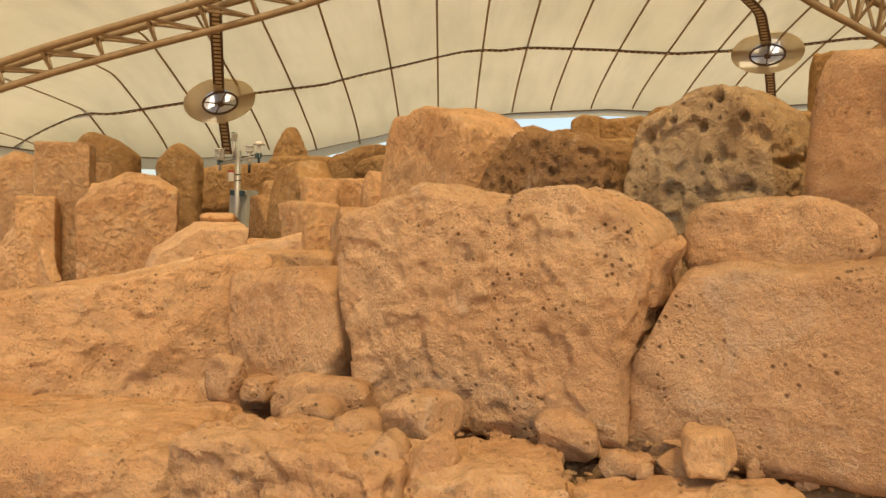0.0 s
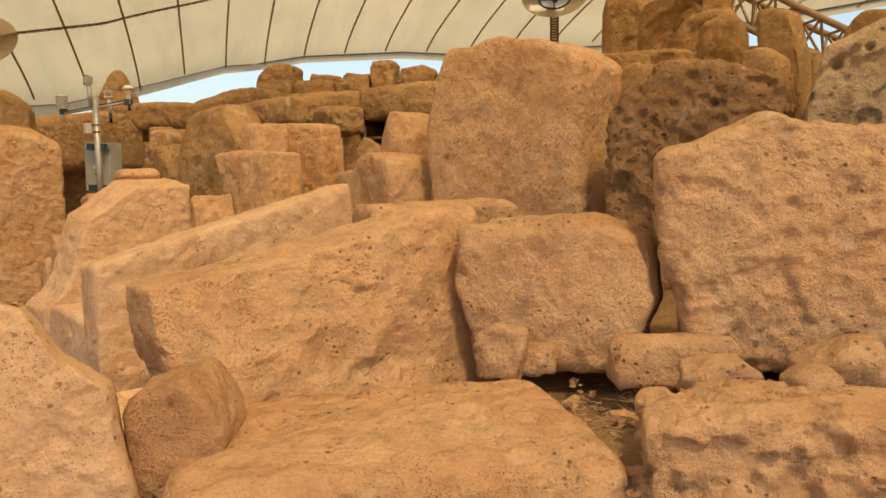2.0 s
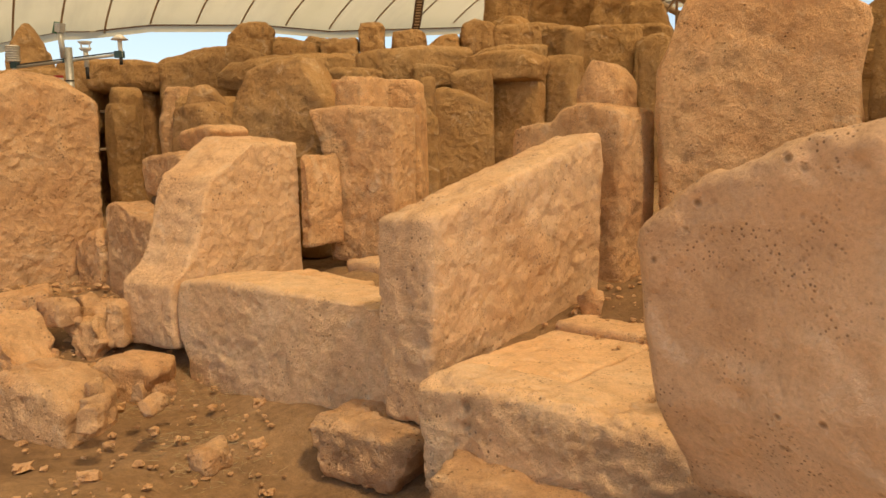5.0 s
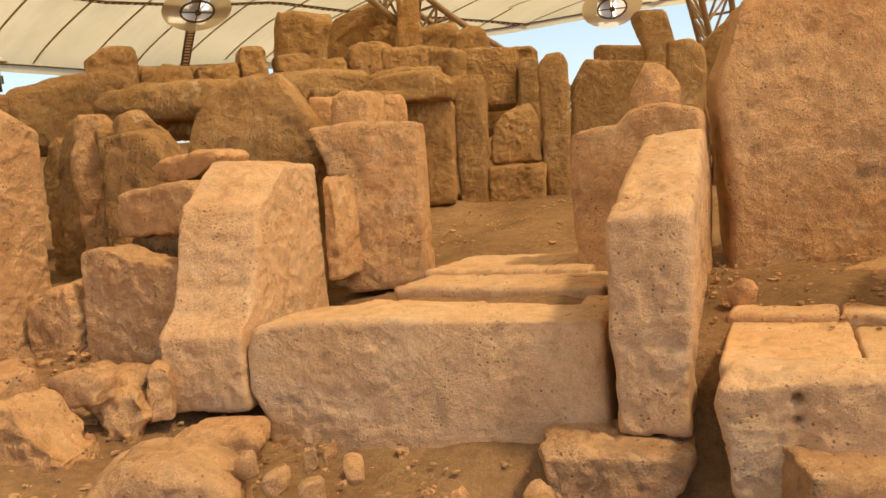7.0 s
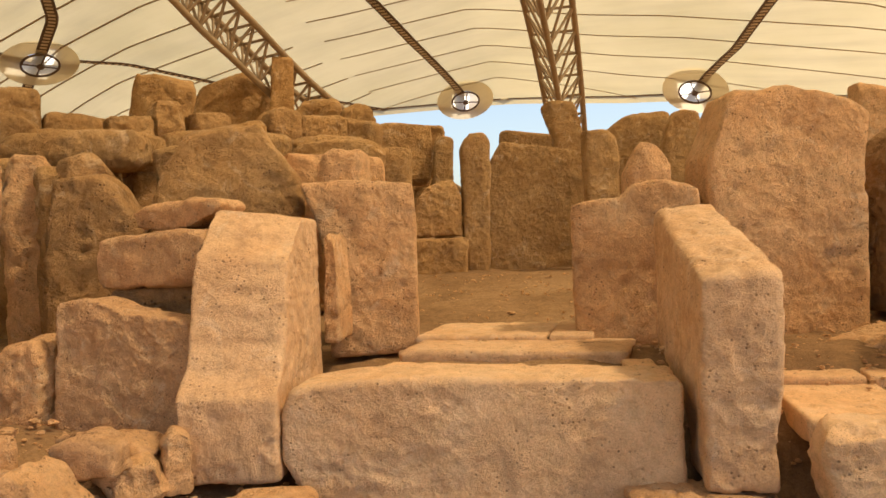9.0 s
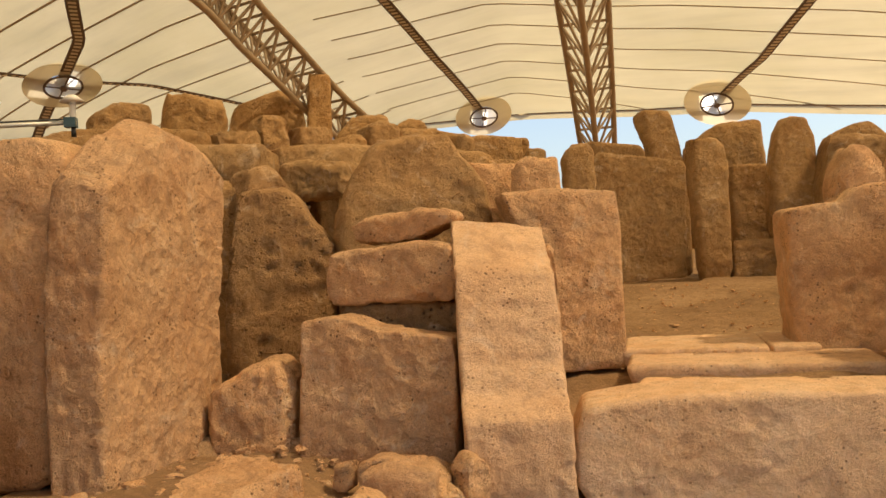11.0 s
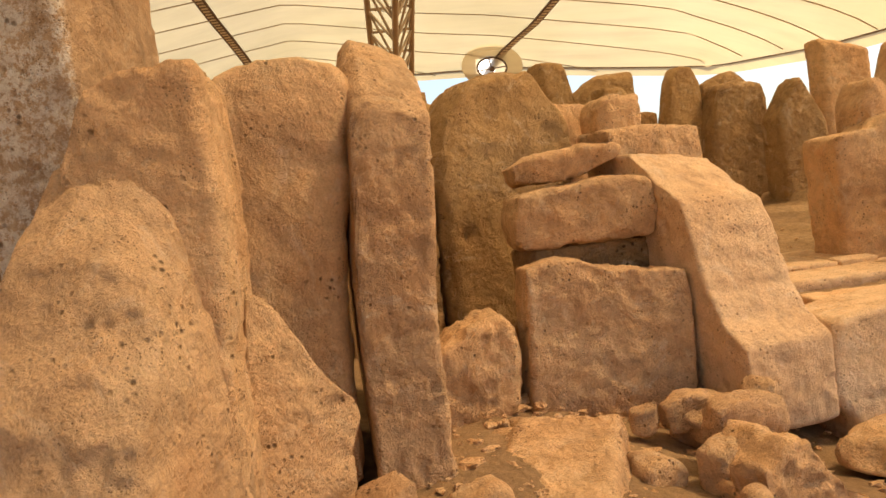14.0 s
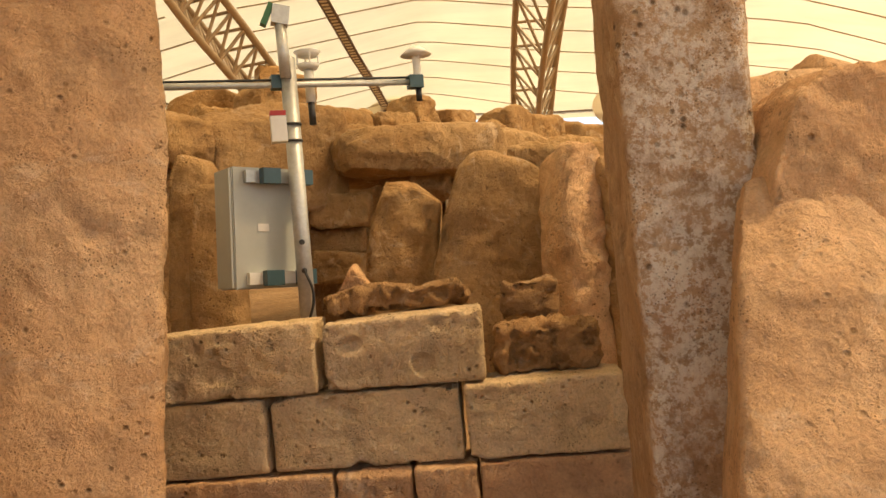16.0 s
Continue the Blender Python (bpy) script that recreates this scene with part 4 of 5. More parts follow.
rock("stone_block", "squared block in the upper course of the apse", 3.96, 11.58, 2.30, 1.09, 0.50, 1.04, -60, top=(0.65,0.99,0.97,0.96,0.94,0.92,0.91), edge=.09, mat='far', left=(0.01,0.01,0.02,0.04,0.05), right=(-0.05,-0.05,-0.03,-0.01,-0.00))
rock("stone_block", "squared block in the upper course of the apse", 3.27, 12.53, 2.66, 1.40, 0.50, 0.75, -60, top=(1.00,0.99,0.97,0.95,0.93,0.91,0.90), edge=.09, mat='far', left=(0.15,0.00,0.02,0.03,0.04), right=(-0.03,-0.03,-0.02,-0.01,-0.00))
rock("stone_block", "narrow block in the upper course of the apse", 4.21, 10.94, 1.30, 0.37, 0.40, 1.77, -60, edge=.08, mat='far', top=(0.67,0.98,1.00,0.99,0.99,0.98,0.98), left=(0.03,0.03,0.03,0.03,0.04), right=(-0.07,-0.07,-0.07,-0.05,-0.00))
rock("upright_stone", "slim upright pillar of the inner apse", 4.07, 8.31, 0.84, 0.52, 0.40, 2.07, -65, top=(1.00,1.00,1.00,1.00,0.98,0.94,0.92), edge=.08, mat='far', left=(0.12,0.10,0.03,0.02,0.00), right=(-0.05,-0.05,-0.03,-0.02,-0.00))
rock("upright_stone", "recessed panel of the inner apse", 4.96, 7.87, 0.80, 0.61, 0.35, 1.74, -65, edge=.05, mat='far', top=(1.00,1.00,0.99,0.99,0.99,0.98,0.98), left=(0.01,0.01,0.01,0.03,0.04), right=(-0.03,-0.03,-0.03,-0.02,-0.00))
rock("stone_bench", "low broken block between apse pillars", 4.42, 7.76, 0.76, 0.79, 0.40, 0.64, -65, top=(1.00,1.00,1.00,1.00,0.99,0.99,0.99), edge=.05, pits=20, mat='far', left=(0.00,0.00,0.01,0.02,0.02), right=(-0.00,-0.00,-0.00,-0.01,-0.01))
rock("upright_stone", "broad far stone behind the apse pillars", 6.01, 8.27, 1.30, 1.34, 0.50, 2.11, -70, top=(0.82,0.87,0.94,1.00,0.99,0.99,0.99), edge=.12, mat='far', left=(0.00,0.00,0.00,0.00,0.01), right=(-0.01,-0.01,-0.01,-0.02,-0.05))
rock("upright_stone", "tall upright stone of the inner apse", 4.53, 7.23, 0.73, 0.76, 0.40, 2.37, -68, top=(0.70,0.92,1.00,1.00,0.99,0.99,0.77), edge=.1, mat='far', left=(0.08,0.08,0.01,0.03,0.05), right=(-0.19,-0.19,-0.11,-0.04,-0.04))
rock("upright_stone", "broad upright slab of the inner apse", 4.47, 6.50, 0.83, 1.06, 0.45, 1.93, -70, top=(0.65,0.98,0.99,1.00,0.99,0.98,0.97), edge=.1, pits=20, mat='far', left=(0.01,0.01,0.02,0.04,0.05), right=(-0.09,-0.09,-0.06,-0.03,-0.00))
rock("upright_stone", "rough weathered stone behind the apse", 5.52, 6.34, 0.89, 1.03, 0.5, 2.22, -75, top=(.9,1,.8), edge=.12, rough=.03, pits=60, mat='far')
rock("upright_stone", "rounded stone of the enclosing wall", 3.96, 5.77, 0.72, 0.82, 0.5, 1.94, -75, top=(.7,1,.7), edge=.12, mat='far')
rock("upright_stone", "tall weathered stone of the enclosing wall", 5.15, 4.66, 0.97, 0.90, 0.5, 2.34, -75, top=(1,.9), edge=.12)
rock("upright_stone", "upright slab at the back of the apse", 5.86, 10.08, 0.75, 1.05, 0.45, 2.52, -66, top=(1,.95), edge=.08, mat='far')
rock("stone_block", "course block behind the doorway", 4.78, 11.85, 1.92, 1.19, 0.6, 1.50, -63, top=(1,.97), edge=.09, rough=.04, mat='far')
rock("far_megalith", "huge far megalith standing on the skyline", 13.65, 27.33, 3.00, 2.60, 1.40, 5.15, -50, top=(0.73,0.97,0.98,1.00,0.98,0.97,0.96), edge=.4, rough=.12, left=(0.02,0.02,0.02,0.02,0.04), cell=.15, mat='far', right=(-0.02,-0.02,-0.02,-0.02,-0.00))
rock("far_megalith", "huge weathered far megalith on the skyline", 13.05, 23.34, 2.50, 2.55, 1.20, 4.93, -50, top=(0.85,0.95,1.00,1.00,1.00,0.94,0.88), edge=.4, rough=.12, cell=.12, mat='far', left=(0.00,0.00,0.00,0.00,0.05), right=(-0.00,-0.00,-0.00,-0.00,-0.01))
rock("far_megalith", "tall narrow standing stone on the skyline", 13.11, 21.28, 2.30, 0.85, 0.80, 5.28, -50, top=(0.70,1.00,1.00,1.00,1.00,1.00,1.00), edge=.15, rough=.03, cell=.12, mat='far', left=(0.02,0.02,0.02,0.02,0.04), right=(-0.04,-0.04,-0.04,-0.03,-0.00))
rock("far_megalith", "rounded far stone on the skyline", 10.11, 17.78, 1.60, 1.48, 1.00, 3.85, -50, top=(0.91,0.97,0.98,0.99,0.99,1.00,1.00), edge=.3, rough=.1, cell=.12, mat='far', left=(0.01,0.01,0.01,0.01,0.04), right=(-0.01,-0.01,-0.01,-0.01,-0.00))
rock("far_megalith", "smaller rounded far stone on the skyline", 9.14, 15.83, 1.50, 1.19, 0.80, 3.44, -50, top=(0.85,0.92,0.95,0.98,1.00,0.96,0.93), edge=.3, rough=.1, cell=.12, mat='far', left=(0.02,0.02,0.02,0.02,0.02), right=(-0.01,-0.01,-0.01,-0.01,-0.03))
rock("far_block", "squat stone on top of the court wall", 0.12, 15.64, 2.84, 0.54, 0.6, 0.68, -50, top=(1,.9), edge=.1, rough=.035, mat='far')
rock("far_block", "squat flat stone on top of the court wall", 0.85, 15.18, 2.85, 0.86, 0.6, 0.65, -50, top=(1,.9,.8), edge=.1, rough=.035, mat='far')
rock("stone_block", "low flat-topped block at the foot of the slabs", -3.03, 5.84, -0.30, 0.76, 0.5, 0.34, -66, top=(.97,1,.97,.92), edge=.05, pits=14, cuts=6, left=(.15,.05,0), right=(-.2,-.08,0), cell=.022)
rock("stone_block", "long pierced kerb block with drilled holes", -2.71, 4.60, -0.16, 1.67, 0.34, 0.60, -74, top=(0.97,0.99,1.00,0.99,0.98,0.97,0.97), edge=.06, rough=.025, pits=70, mat='pale', cell=.026, dents=((0.21,0.81,0.028,0.1),(0.21,0.66,0.02,0.08),), left=(0.04,0.04,0.02,0.01,0.03), right=(-0.61,-0.61,-0.00,-0.00,-0.00), cuts=4)
rock("stone_block", "low pale block in front of the kerb", -2.79, 4.52, -0.22, 1.09, 0.4, 0.34, -50, top=(1,.95,.9), edge=.05, pits=20)
rock("stone_block", "rounded boulder lying on the trench floor", -4.53, 7.31, -0.29, 0.74, 0.50, 0.52, -45, top=(0.78,0.89,1.00,0.97,0.94,0.83,0.70), edge=.1, pits=20, left=(0.31,0.31,0.13,0.02,0.03), right=(-0.02,-0.02,-0.02,-0.00,-0.04), cuts=6)
rock("stone_block", "small squared stone lying on the trench floor", -3.90, 7.86, -0.30, 0.61, 0.35, 0.39, -50, top=(0.68,0.94,1.00,1.00,0.99,0.97,0.95), edge=.07, left=(0.30,0.30,0.30,0.00,0.04), right=(-0.16,-0.16,-0.12,-0.00,-0.02), cuts=6)
rock("stone_block", "rough stone in a line of rubble", -4.48, 9.16, -0.08, 0.26, 0.25, 0.34, -62, top=(0.87,0.95,0.99,0.97,0.95,0.89,0.74), edge=0.05, pits=15, left=(0.11,0.11,0.11,0.02,0.04), right=(-0.14,-0.14,-0.14,-0.07,-0.03))
rock("stone_block", "rough stone in a line of rubble", -3.95, 8.81, 0.09, 0.45, 0.30, 0.26, -62, top=(0.76,0.87,0.99,0.95,0.91,0.87,0.71), edge=0.05, left=(0.17,0.17,0.17,0.09,0.03), right=(-0.01,-0.01,-0.01,-0.01,-0.04))
rock("stone_block", "rough wedge-shaped block on the rubble", -4.61, 8.62, -0.17, 0.62, 0.40, 0.54, -62, top=(0.66,0.82,0.98,0.93,0.66,0.44,0.29), edge=0.05, rough=.035, pits=40, left=(0.22,0.22,0.22,0.04,0.04), right=(-0.03,-0.03,-0.03,-0.03,-0.03), cuts=6)
rock("stone_block", "small rough block on the rubble", -4.04, 8.63, -0.22, 0.40, 0.30, 0.49, -50, top=(0.86,0.90,0.94,0.96,0.98,0.99,0.73), edge=0.05, rough=.03, pits=30, left=(0.41,0.41,0.38,0.19,0.00), right=(-0.20,-0.20,-0.20,-0.01,-0.05), cuts=6)
rock("stone_block", "small rounded stone on the rubble", -4.68, 9.10, -0.15, 0.23, 0.20, 0.24, -62, top=(0.95,0.96,0.98,0.99,0.94,0.84,0.76), edge=0.04, left=(0.50,0.50,0.50,0.02,0.00), right=(-0.10,-0.10,-0.10,-0.10,-0.02))
rock("stone_block", "small stone at the wall foot", -5.18, 9.86, 0.25, 0.22, 0.2, 0.20, -60, top=(.8,1), edge=.04)
rock("stone_block", "flat pinkish stone at the wall foot", -5.50, 10.11, 0.32, 0.18, 0.25, 0.28, -60, top=(.8,1), edge=.04)
rock("stone_block", "flat slab of rubble under a block", -0.51, 3.09, 0.78, 0.45, 0.25, 0.22, -20, top=(.8,1,1), edge=.05)
rock("stone_block", "rounded rubble stone on the bank", -0.13, 2.66, 0.79, 0.33, 0.25, 0.22, -20, top=(.8,1,.9), edge=.07)
rock("stone_block", "rounded rubble stone on the bank", -0.51, 2.82, 0.78, 0.27, 0.2, 0.19, -20, top=(.9,1,.9), edge=.06)
rock("stone_block", "rounded rubble stone on the bank", -0.06, 2.30, 0.75, 0.16, 0.2, 0.22, -20, top=(.7,1,.9), edge=.06)
rock("stone_block", "rounded rubble stone on the bank", -0.20, 2.33, 0.75, 0.13, 0.2, 0.20, -20, top=(.9,1,.8), edge=.06)
rock("stone_block", "flat rubble stone under a boulder", 0.42, 2.57, 0.80, 0.22, 0.2, 0.18, -20, top=(.9,1,.8), edge=.05)
rock("stone_block", "flat rubble stone on the bank", 0.79, 2.27, 0.84, 0.16, 0.2, 0.16, -20, top=(.9,1,.8), edge=.04)
rock("stone_block", "flat rubble stone on the bank", -0.31, 2.61, 0.78, 0.18, 0.2, 0.17, -20, top=(.9,1,.8), edge=.05)
rock("stone_block", "fallen slab lying on the paved floor", -0.75, 4.93, 0.25, 0.57, 0.5, 0.38, -50, top=(.7,.9,1), edge=.06)
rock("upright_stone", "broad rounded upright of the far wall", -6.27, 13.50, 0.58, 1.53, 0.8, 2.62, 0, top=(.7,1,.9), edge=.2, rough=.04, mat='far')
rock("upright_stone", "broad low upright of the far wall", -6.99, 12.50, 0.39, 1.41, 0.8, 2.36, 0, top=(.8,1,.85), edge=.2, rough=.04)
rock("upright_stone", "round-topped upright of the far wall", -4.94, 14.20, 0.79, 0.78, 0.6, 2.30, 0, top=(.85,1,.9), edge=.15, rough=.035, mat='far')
rock("rubble_stone", "small loose limestone rubble stone on the earth", -4.01, 9.19, 0.20, 0.14, 0.1, 0.18, -84, top=(0.75,1,0.95), edge=.03, rough=.02)
rock("rubble_stone", "small loose limestone rubble stone on the earth", -3.99, 8.97, 0.20, 0.26, 0.15, 0.19, -77, top=(0.80,1,0.89), edge=.03, rough=.02)
rock("rubble_stone", "small loose limestone rubble stone on the earth", -4.23, 8.73, 0.20, 0.36, 0.2, 0.22, -70, top=(0.85,1,0.83), edge=.03, rough=.02)
rock("rubble_stone", "small loose limestone rubble stone on the earth", -4.05, 9.87, 0.20, 0.08, 0.1, 0.17, -63, top=(0.90,1,0.95), edge=.03, rough=.02)
rock("rubble_stone", "small loose limestone rubble stone on the earth", -3.97, 9.77, 0.20, 0.13, 0.15, 0.15, -56, top=(0.75,1,0.89), edge=.03, rough=.02)
rock("rubble_stone", "small loose limestone rubble stone on the earth", -4.23, 9.87, 0.20, 0.23, 0.2, 0.14, -84, top=(0.80,1,0.83), edge=.03, rough=.02)
rock("rubble_stone", "small loose limestone rubble stone on the earth", -4.40, 10.04, 0.20, 0.14, 0.1, 0.14, -77, top=(0.85,1,0.95), edge=.03, rough=.02)
rock("rubble_stone", "small loose limestone rubble stone on the earth", -5.04, 9.89, 0.20, 0.21, 0.15, 0.19, -70, top=(0.90,1,0.89), edge=.03, rough=.02)
rock("rubble_stone", "small loose limestone rubble stone on the earth", -4.93, 8.86, 0.20, 0.08, 0.2, 0.15, -63, top=(0.75,1,0.83), edge=.03, rough=.02)
rock("rubble_stone", "small loose limestone rubble stone on the earth", -5.30, 8.91, 0.20, 0.17, 0.1, 0.14, -56, top=(0.80,1,0.95), edge=.03, rough=.02)
rock("rubble_stone", "small loose limestone rubble stone on the earth", -5.14, 8.93, 0.20, 0.10, 0.15, 0.14, -84, top=(0.85,1,0.89), edge=.03, rough=.02)
rock("rubble_stone", "small loose limestone rubble stone on the earth", -3.81, 10.01, 0.03, 0.30, 0.1, 0.18, -59, top=(0.75,1,0.95), edge=.03, rough=.02)
rock("rubble_stone", "small loose limestone rubble stone on the earth", -3.58, 9.61, 0.03, 0.21, 0.15, 0.17, -52, top=(0.80,1,0.89), edge=.03, rough=.02)
rock("rubble_stone", "small loose limestone rubble stone on the earth", -3.93, 6.65, 0.03, 0.10, 0.2, 0.12, -45, top=(0.85,1,0.83), edge=.03, rough=.02)
rock("rubble_stone", "small loose limestone rubble stone on the earth", -3.92, 6.95, 0.03, 0.09, 0.1, 0.15, -38, top=(0.90,1,0.95), edge=.03, rough=.02)
rock("rubble_stone", "small loose limestone rubble stone on the earth", -4.22, 6.57, 0.03, 0.14, 0.15, 0.16, -31, top=(0.75,1,0.89), edge=.03, rough=.02)
rock("rubble_stone", "small loose limestone rubble stone on the earth", -3.88, 5.70, 0.03, 0.14, 0.2, 0.14, -59, top=(0.80,1,0.83), edge=.03, rough=.02)
rock("rubble_stone", "small loose limestone rubble stone on the earth", -4.27, 9.76, 0.03, 0.24, 0.1, 0.36, -52, top=(0.85,1,0.95), edge=.03, rough=.02)
rock("rubble_stone", "small loose limestone rubble stone on the earth", -4.46, 8.84, 0.03, 0.31, 0.15, 0.28, -45, top=(0.90,1,0.89), edge=.03, rough=.02)
rock("rubble_stone", "small loose limestone rubble stone on the earth", -3.81, 8.50, 0.03, 0.16, 0.2, 0.37, -38, top=(0.75,1,0.83), edge=.03, rough=.02)
rock("rubble_stone", "small loose limestone rubble stone on the earth", -4.15, 7.19, 0.03, 0.09, 0.1, 0.15, -74, top=(0.75,1,0.95), edge=.03, rough=.02)
rock("rubble_stone", "small loose limestone rubble stone on the earth", -4.20, 6.91, 0.03, 0.11, 0.15, 0.12, -67, top=(0.80,1,0.89), edge=.03, rough=.02)
rock("rubble_stone", "small loose limestone rubble stone on the earth", -3.82, 6.96, 0.03, 0.04, 0.2, 0.10, -60, top=(0.85,1,0.83), edge=.03, rough=.02)
rock("rubble_stone", "small loose limestone rubble stone on the earth", -1.03, 3.51, 0.77, 0.21, 0.1, 0.24, -29, top=(0.75,1,0.95), edge=.03, rough=.02)
rock("rubble_stone", "small loose limestone rubble stone on the earth", -0.90, 3.52, 0.77, 0.23, 0.15, 0.13, -22, top=(0.80,1,0.89), edge=.03, rough=.02)
rock("rubble_stone", "small loose limestone rubble stone on the earth", 0.26, 3.04, 0.77, 0.16, 0.2, 0.16, -15, top=(0.85,1,0.83), edge=.03, rough=.02)
rock("rubble_stone", "small loose limestone rubble stone on the earth", 0.59, 2.44, 0.77, 0.17, 0.1, 0.11, -8, top=(0.90,1,0.95), edge=.03, rough=.02)
rock("rubble_stone", "small loose limestone rubble stone on the earth", 0.77, 2.39, 0.77, 0.16, 0.15, 0.12, -1, top=(0.75,1,0.89), edge=.03, rough=.02)
rock("rubble_stone", "small loose limestone rubble stone on the earth", 0.99, 2.43, 0.77, 0.06, 0.2, 0.10, -29, top=(0.80,1,0.83), edge=.03, rough=.02)
rock("rubble_stone", "small loose limestone rubble stone on the earth", 0.64, 2.43, 0.77, 0.05, 0.1, 0.10, -22, top=(0.85,1,0.95), edge=.03, rough=.02)
rock("rubble_stone", "small loose limestone rubble stone on the earth", -0.36, 3.38, 0.77, 0.13, 0.15, 0.13, -15, top=(0.90,1,0.89), edge=.03, rough=.02)
rock("rubble_stone", "small loose limestone rubble stone on the earth", -0.50, 3.38, 0.77, 0.10, 0.2, 0.10, -8, top=(0.75,1,0.83), edge=.03, rough=.02)
rock("rubble_stone", "small loose limestone rubble stone on the earth", 0.15, 2.46, 0.77, 0.06, 0.1, 0.10, -1, top=(0.80,1,0.95), edge=.03, rough=.02)
rock("rubble_stone", "small loose limestone rubble stone on the earth", -1.53, 5.73, 0.43, 0.17, 0.1, 0.17, -59, top=(0.75,1,0.95), edge=.03, rough=.02)
rock("rubble_stone", "small loose limestone rubble stone on the earth", -1.04, 4.08, 0.68, 0.28, 0.1, 0.24, -29, top=(0.75,1,0.95), edge=.03, rough=.02)
rock("rubble_stone", "small loose limestone rubble stone on the earth", -0.84, 3.89, 0.68, 0.26, 0.15, 0.14, -22, top=(0.80,1,0.89), edge=.03, rough=.02)
rock("stone_block", "small squared limestone block at the end of a long block", -2.22, 3.11, 0.53, 0.31, 0.35, 0.50, -15, top=(0.84,0.87,0.91,0.95,0.99,0.88,0.69), edge=0.035, pits=10, left=(0.05,0.05,0.04,0.00,0.01), right=(-0.07,-0.07,-0.07,-0.02,-0.04), cuts=8)
rock("upright_stone", "broad shaded slab at the back of the apse", 2.83, 12.55, 0.69, 1.64, 0.35, 1.72, -50, top=(.95,1,.97), edge=.06, mat='far')

# ---- long stones and slabs with a shape of their own ----
rock("long_block", "long low limestone block with an eroded hollow at its foot", -1.54, 3.72, 0.60, 1.49, 0.45, 0.84, 20, top=(0.75,0.78,0.82,0.86,0.93,0.99,1.00), front=(0.00,0.03,0.08,0.12), edge=0.045, pits=60, cell=0.026, cuts=6, dents=((0.45, 0.3, 0.16, 0.05), (0.65, 0.28, 0.14, 0.06), (0.55, 0.2, 0.1, 0.05)), left=(0.06,0.03,0.00,0.00), right=(0.00,0.00))
rock("long_block", "flat-topped limestone block behind a smaller block", -0.98, 4.22, 0.7, 0.75, 0.4, 0.75, 6, edge=0.04, pits=30, cuts=6)
rock("upright_slab", "upright rectangular slab standing on edge beside the threshold", -2.77, 5.73, 0.03, 0.43, 1.72, 1.10, -71, mat="pale", slope=0.37, edge=0.035, rough=0.018, pits=20, cell=0.03, left=(0.04,0.04,0.01,0.02,0.04), seed=300, cuts=3, top=(0.98,0.99,0.99,1.00,1.00,1.00,1.00), right=(-0.14,-0.14,-0.07,-0.02,-0.00))
rock("saddle_stone", "pale slab with a concave sloping saddle-shaped front", -3.57, 8.37, 0.03, 0.58, 1.4, 1.56, -64, mat="pale", front=(0, -0.01, -0.01, -0.01, 0.17, 0.26, 0.31, 0.35, 0.42, 0.66, 0.88), top=(1.02, 1, 0.97), edge=0.03, rough=0.014, pits=8, cell=0.028, seed=301, cuts=2)
rock("tall_slab", "tall thick standing slab with a bevelled top", -4.79, 10.14, 0.20, 0.40, 1.25, 1.72, -74, topd=(1.0, 1.14, 1.22, 1.2, 1.1), left=(0.00,0.00,0.00,0.01,0.04), edge=0.035, rough=0.014, pits=30, cell=0.026, seed=302, cuts=4, top=(0.61,0.96,0.99,0.98,0.97,0.95,0.94), right=(-0.20,-0.20,-0.20,-0.08,-0.00))
rock("flat_slab", "flat pale slab lying tilted on the rubble", -5.12, 9.70, -0.04, 0.56, 1.0, 0.31, -98, slope=.42, right=(0,0,-.04), left=(0,0,.03), edge=.05, pits=24, cell=.026, seed=303, cuts=5)

# ---- paving behind the threshold ----
for sx, sy, sw, sd, syaw, sz in ((-2.90, 7.52, 0.83, 0.54, -85, 0.56), (-2.74, 6.89, 0.32, 0.49, -48, 0.56), (-2.66, 6.61, 0.14, 0.44, -52, 0.555), (-2.54, 6.24, 0.19, 0.68, -70, 0.555), (-1.88, 7.37, 1.64, 0.70, -80, 0.57), (-1.39, 7.82, 1.05, 0.91, -79, 0.61), (-1.25, 7.12, 0.33, 0.97, -76, 0.61)):
    rock("paving_slab", "worn flat paving slab set in the doorway floor", sx, sy, sz - 0.14, sw, sd, 0.14, syaw, mat="pale", edge=0.025, rough=0.012, cuts=4, left=(0.02, 0.0), right=(-0.03, 0.01), group="doorway paving")
for sx, sy, sw, sd, syaw, sz in ((-2.59, 5.16, 0.61, 0.91, -73, 0.405), (-2.44, 4.69, 0.38, 0.81, -74, 0.405), (-2.30, 4.24, 0.48, 0.80, -74, 0.405), (-1.50, 4.42, 0.46, 0.68, -79, 0.45), (-1.73, 5.46, 0.58, 0.71, -77, 0.45), (-1.61, 4.93, 0.49, 0.69, -79, 0.455)):
    rock("paving_slab", "large dusty paving slab level with the floor", sx, sy, sz - 0.14, sw, sd, 0.14, syaw, mat="pale", edge=0.02, rough=0.01, cuts=3, group="court paving")


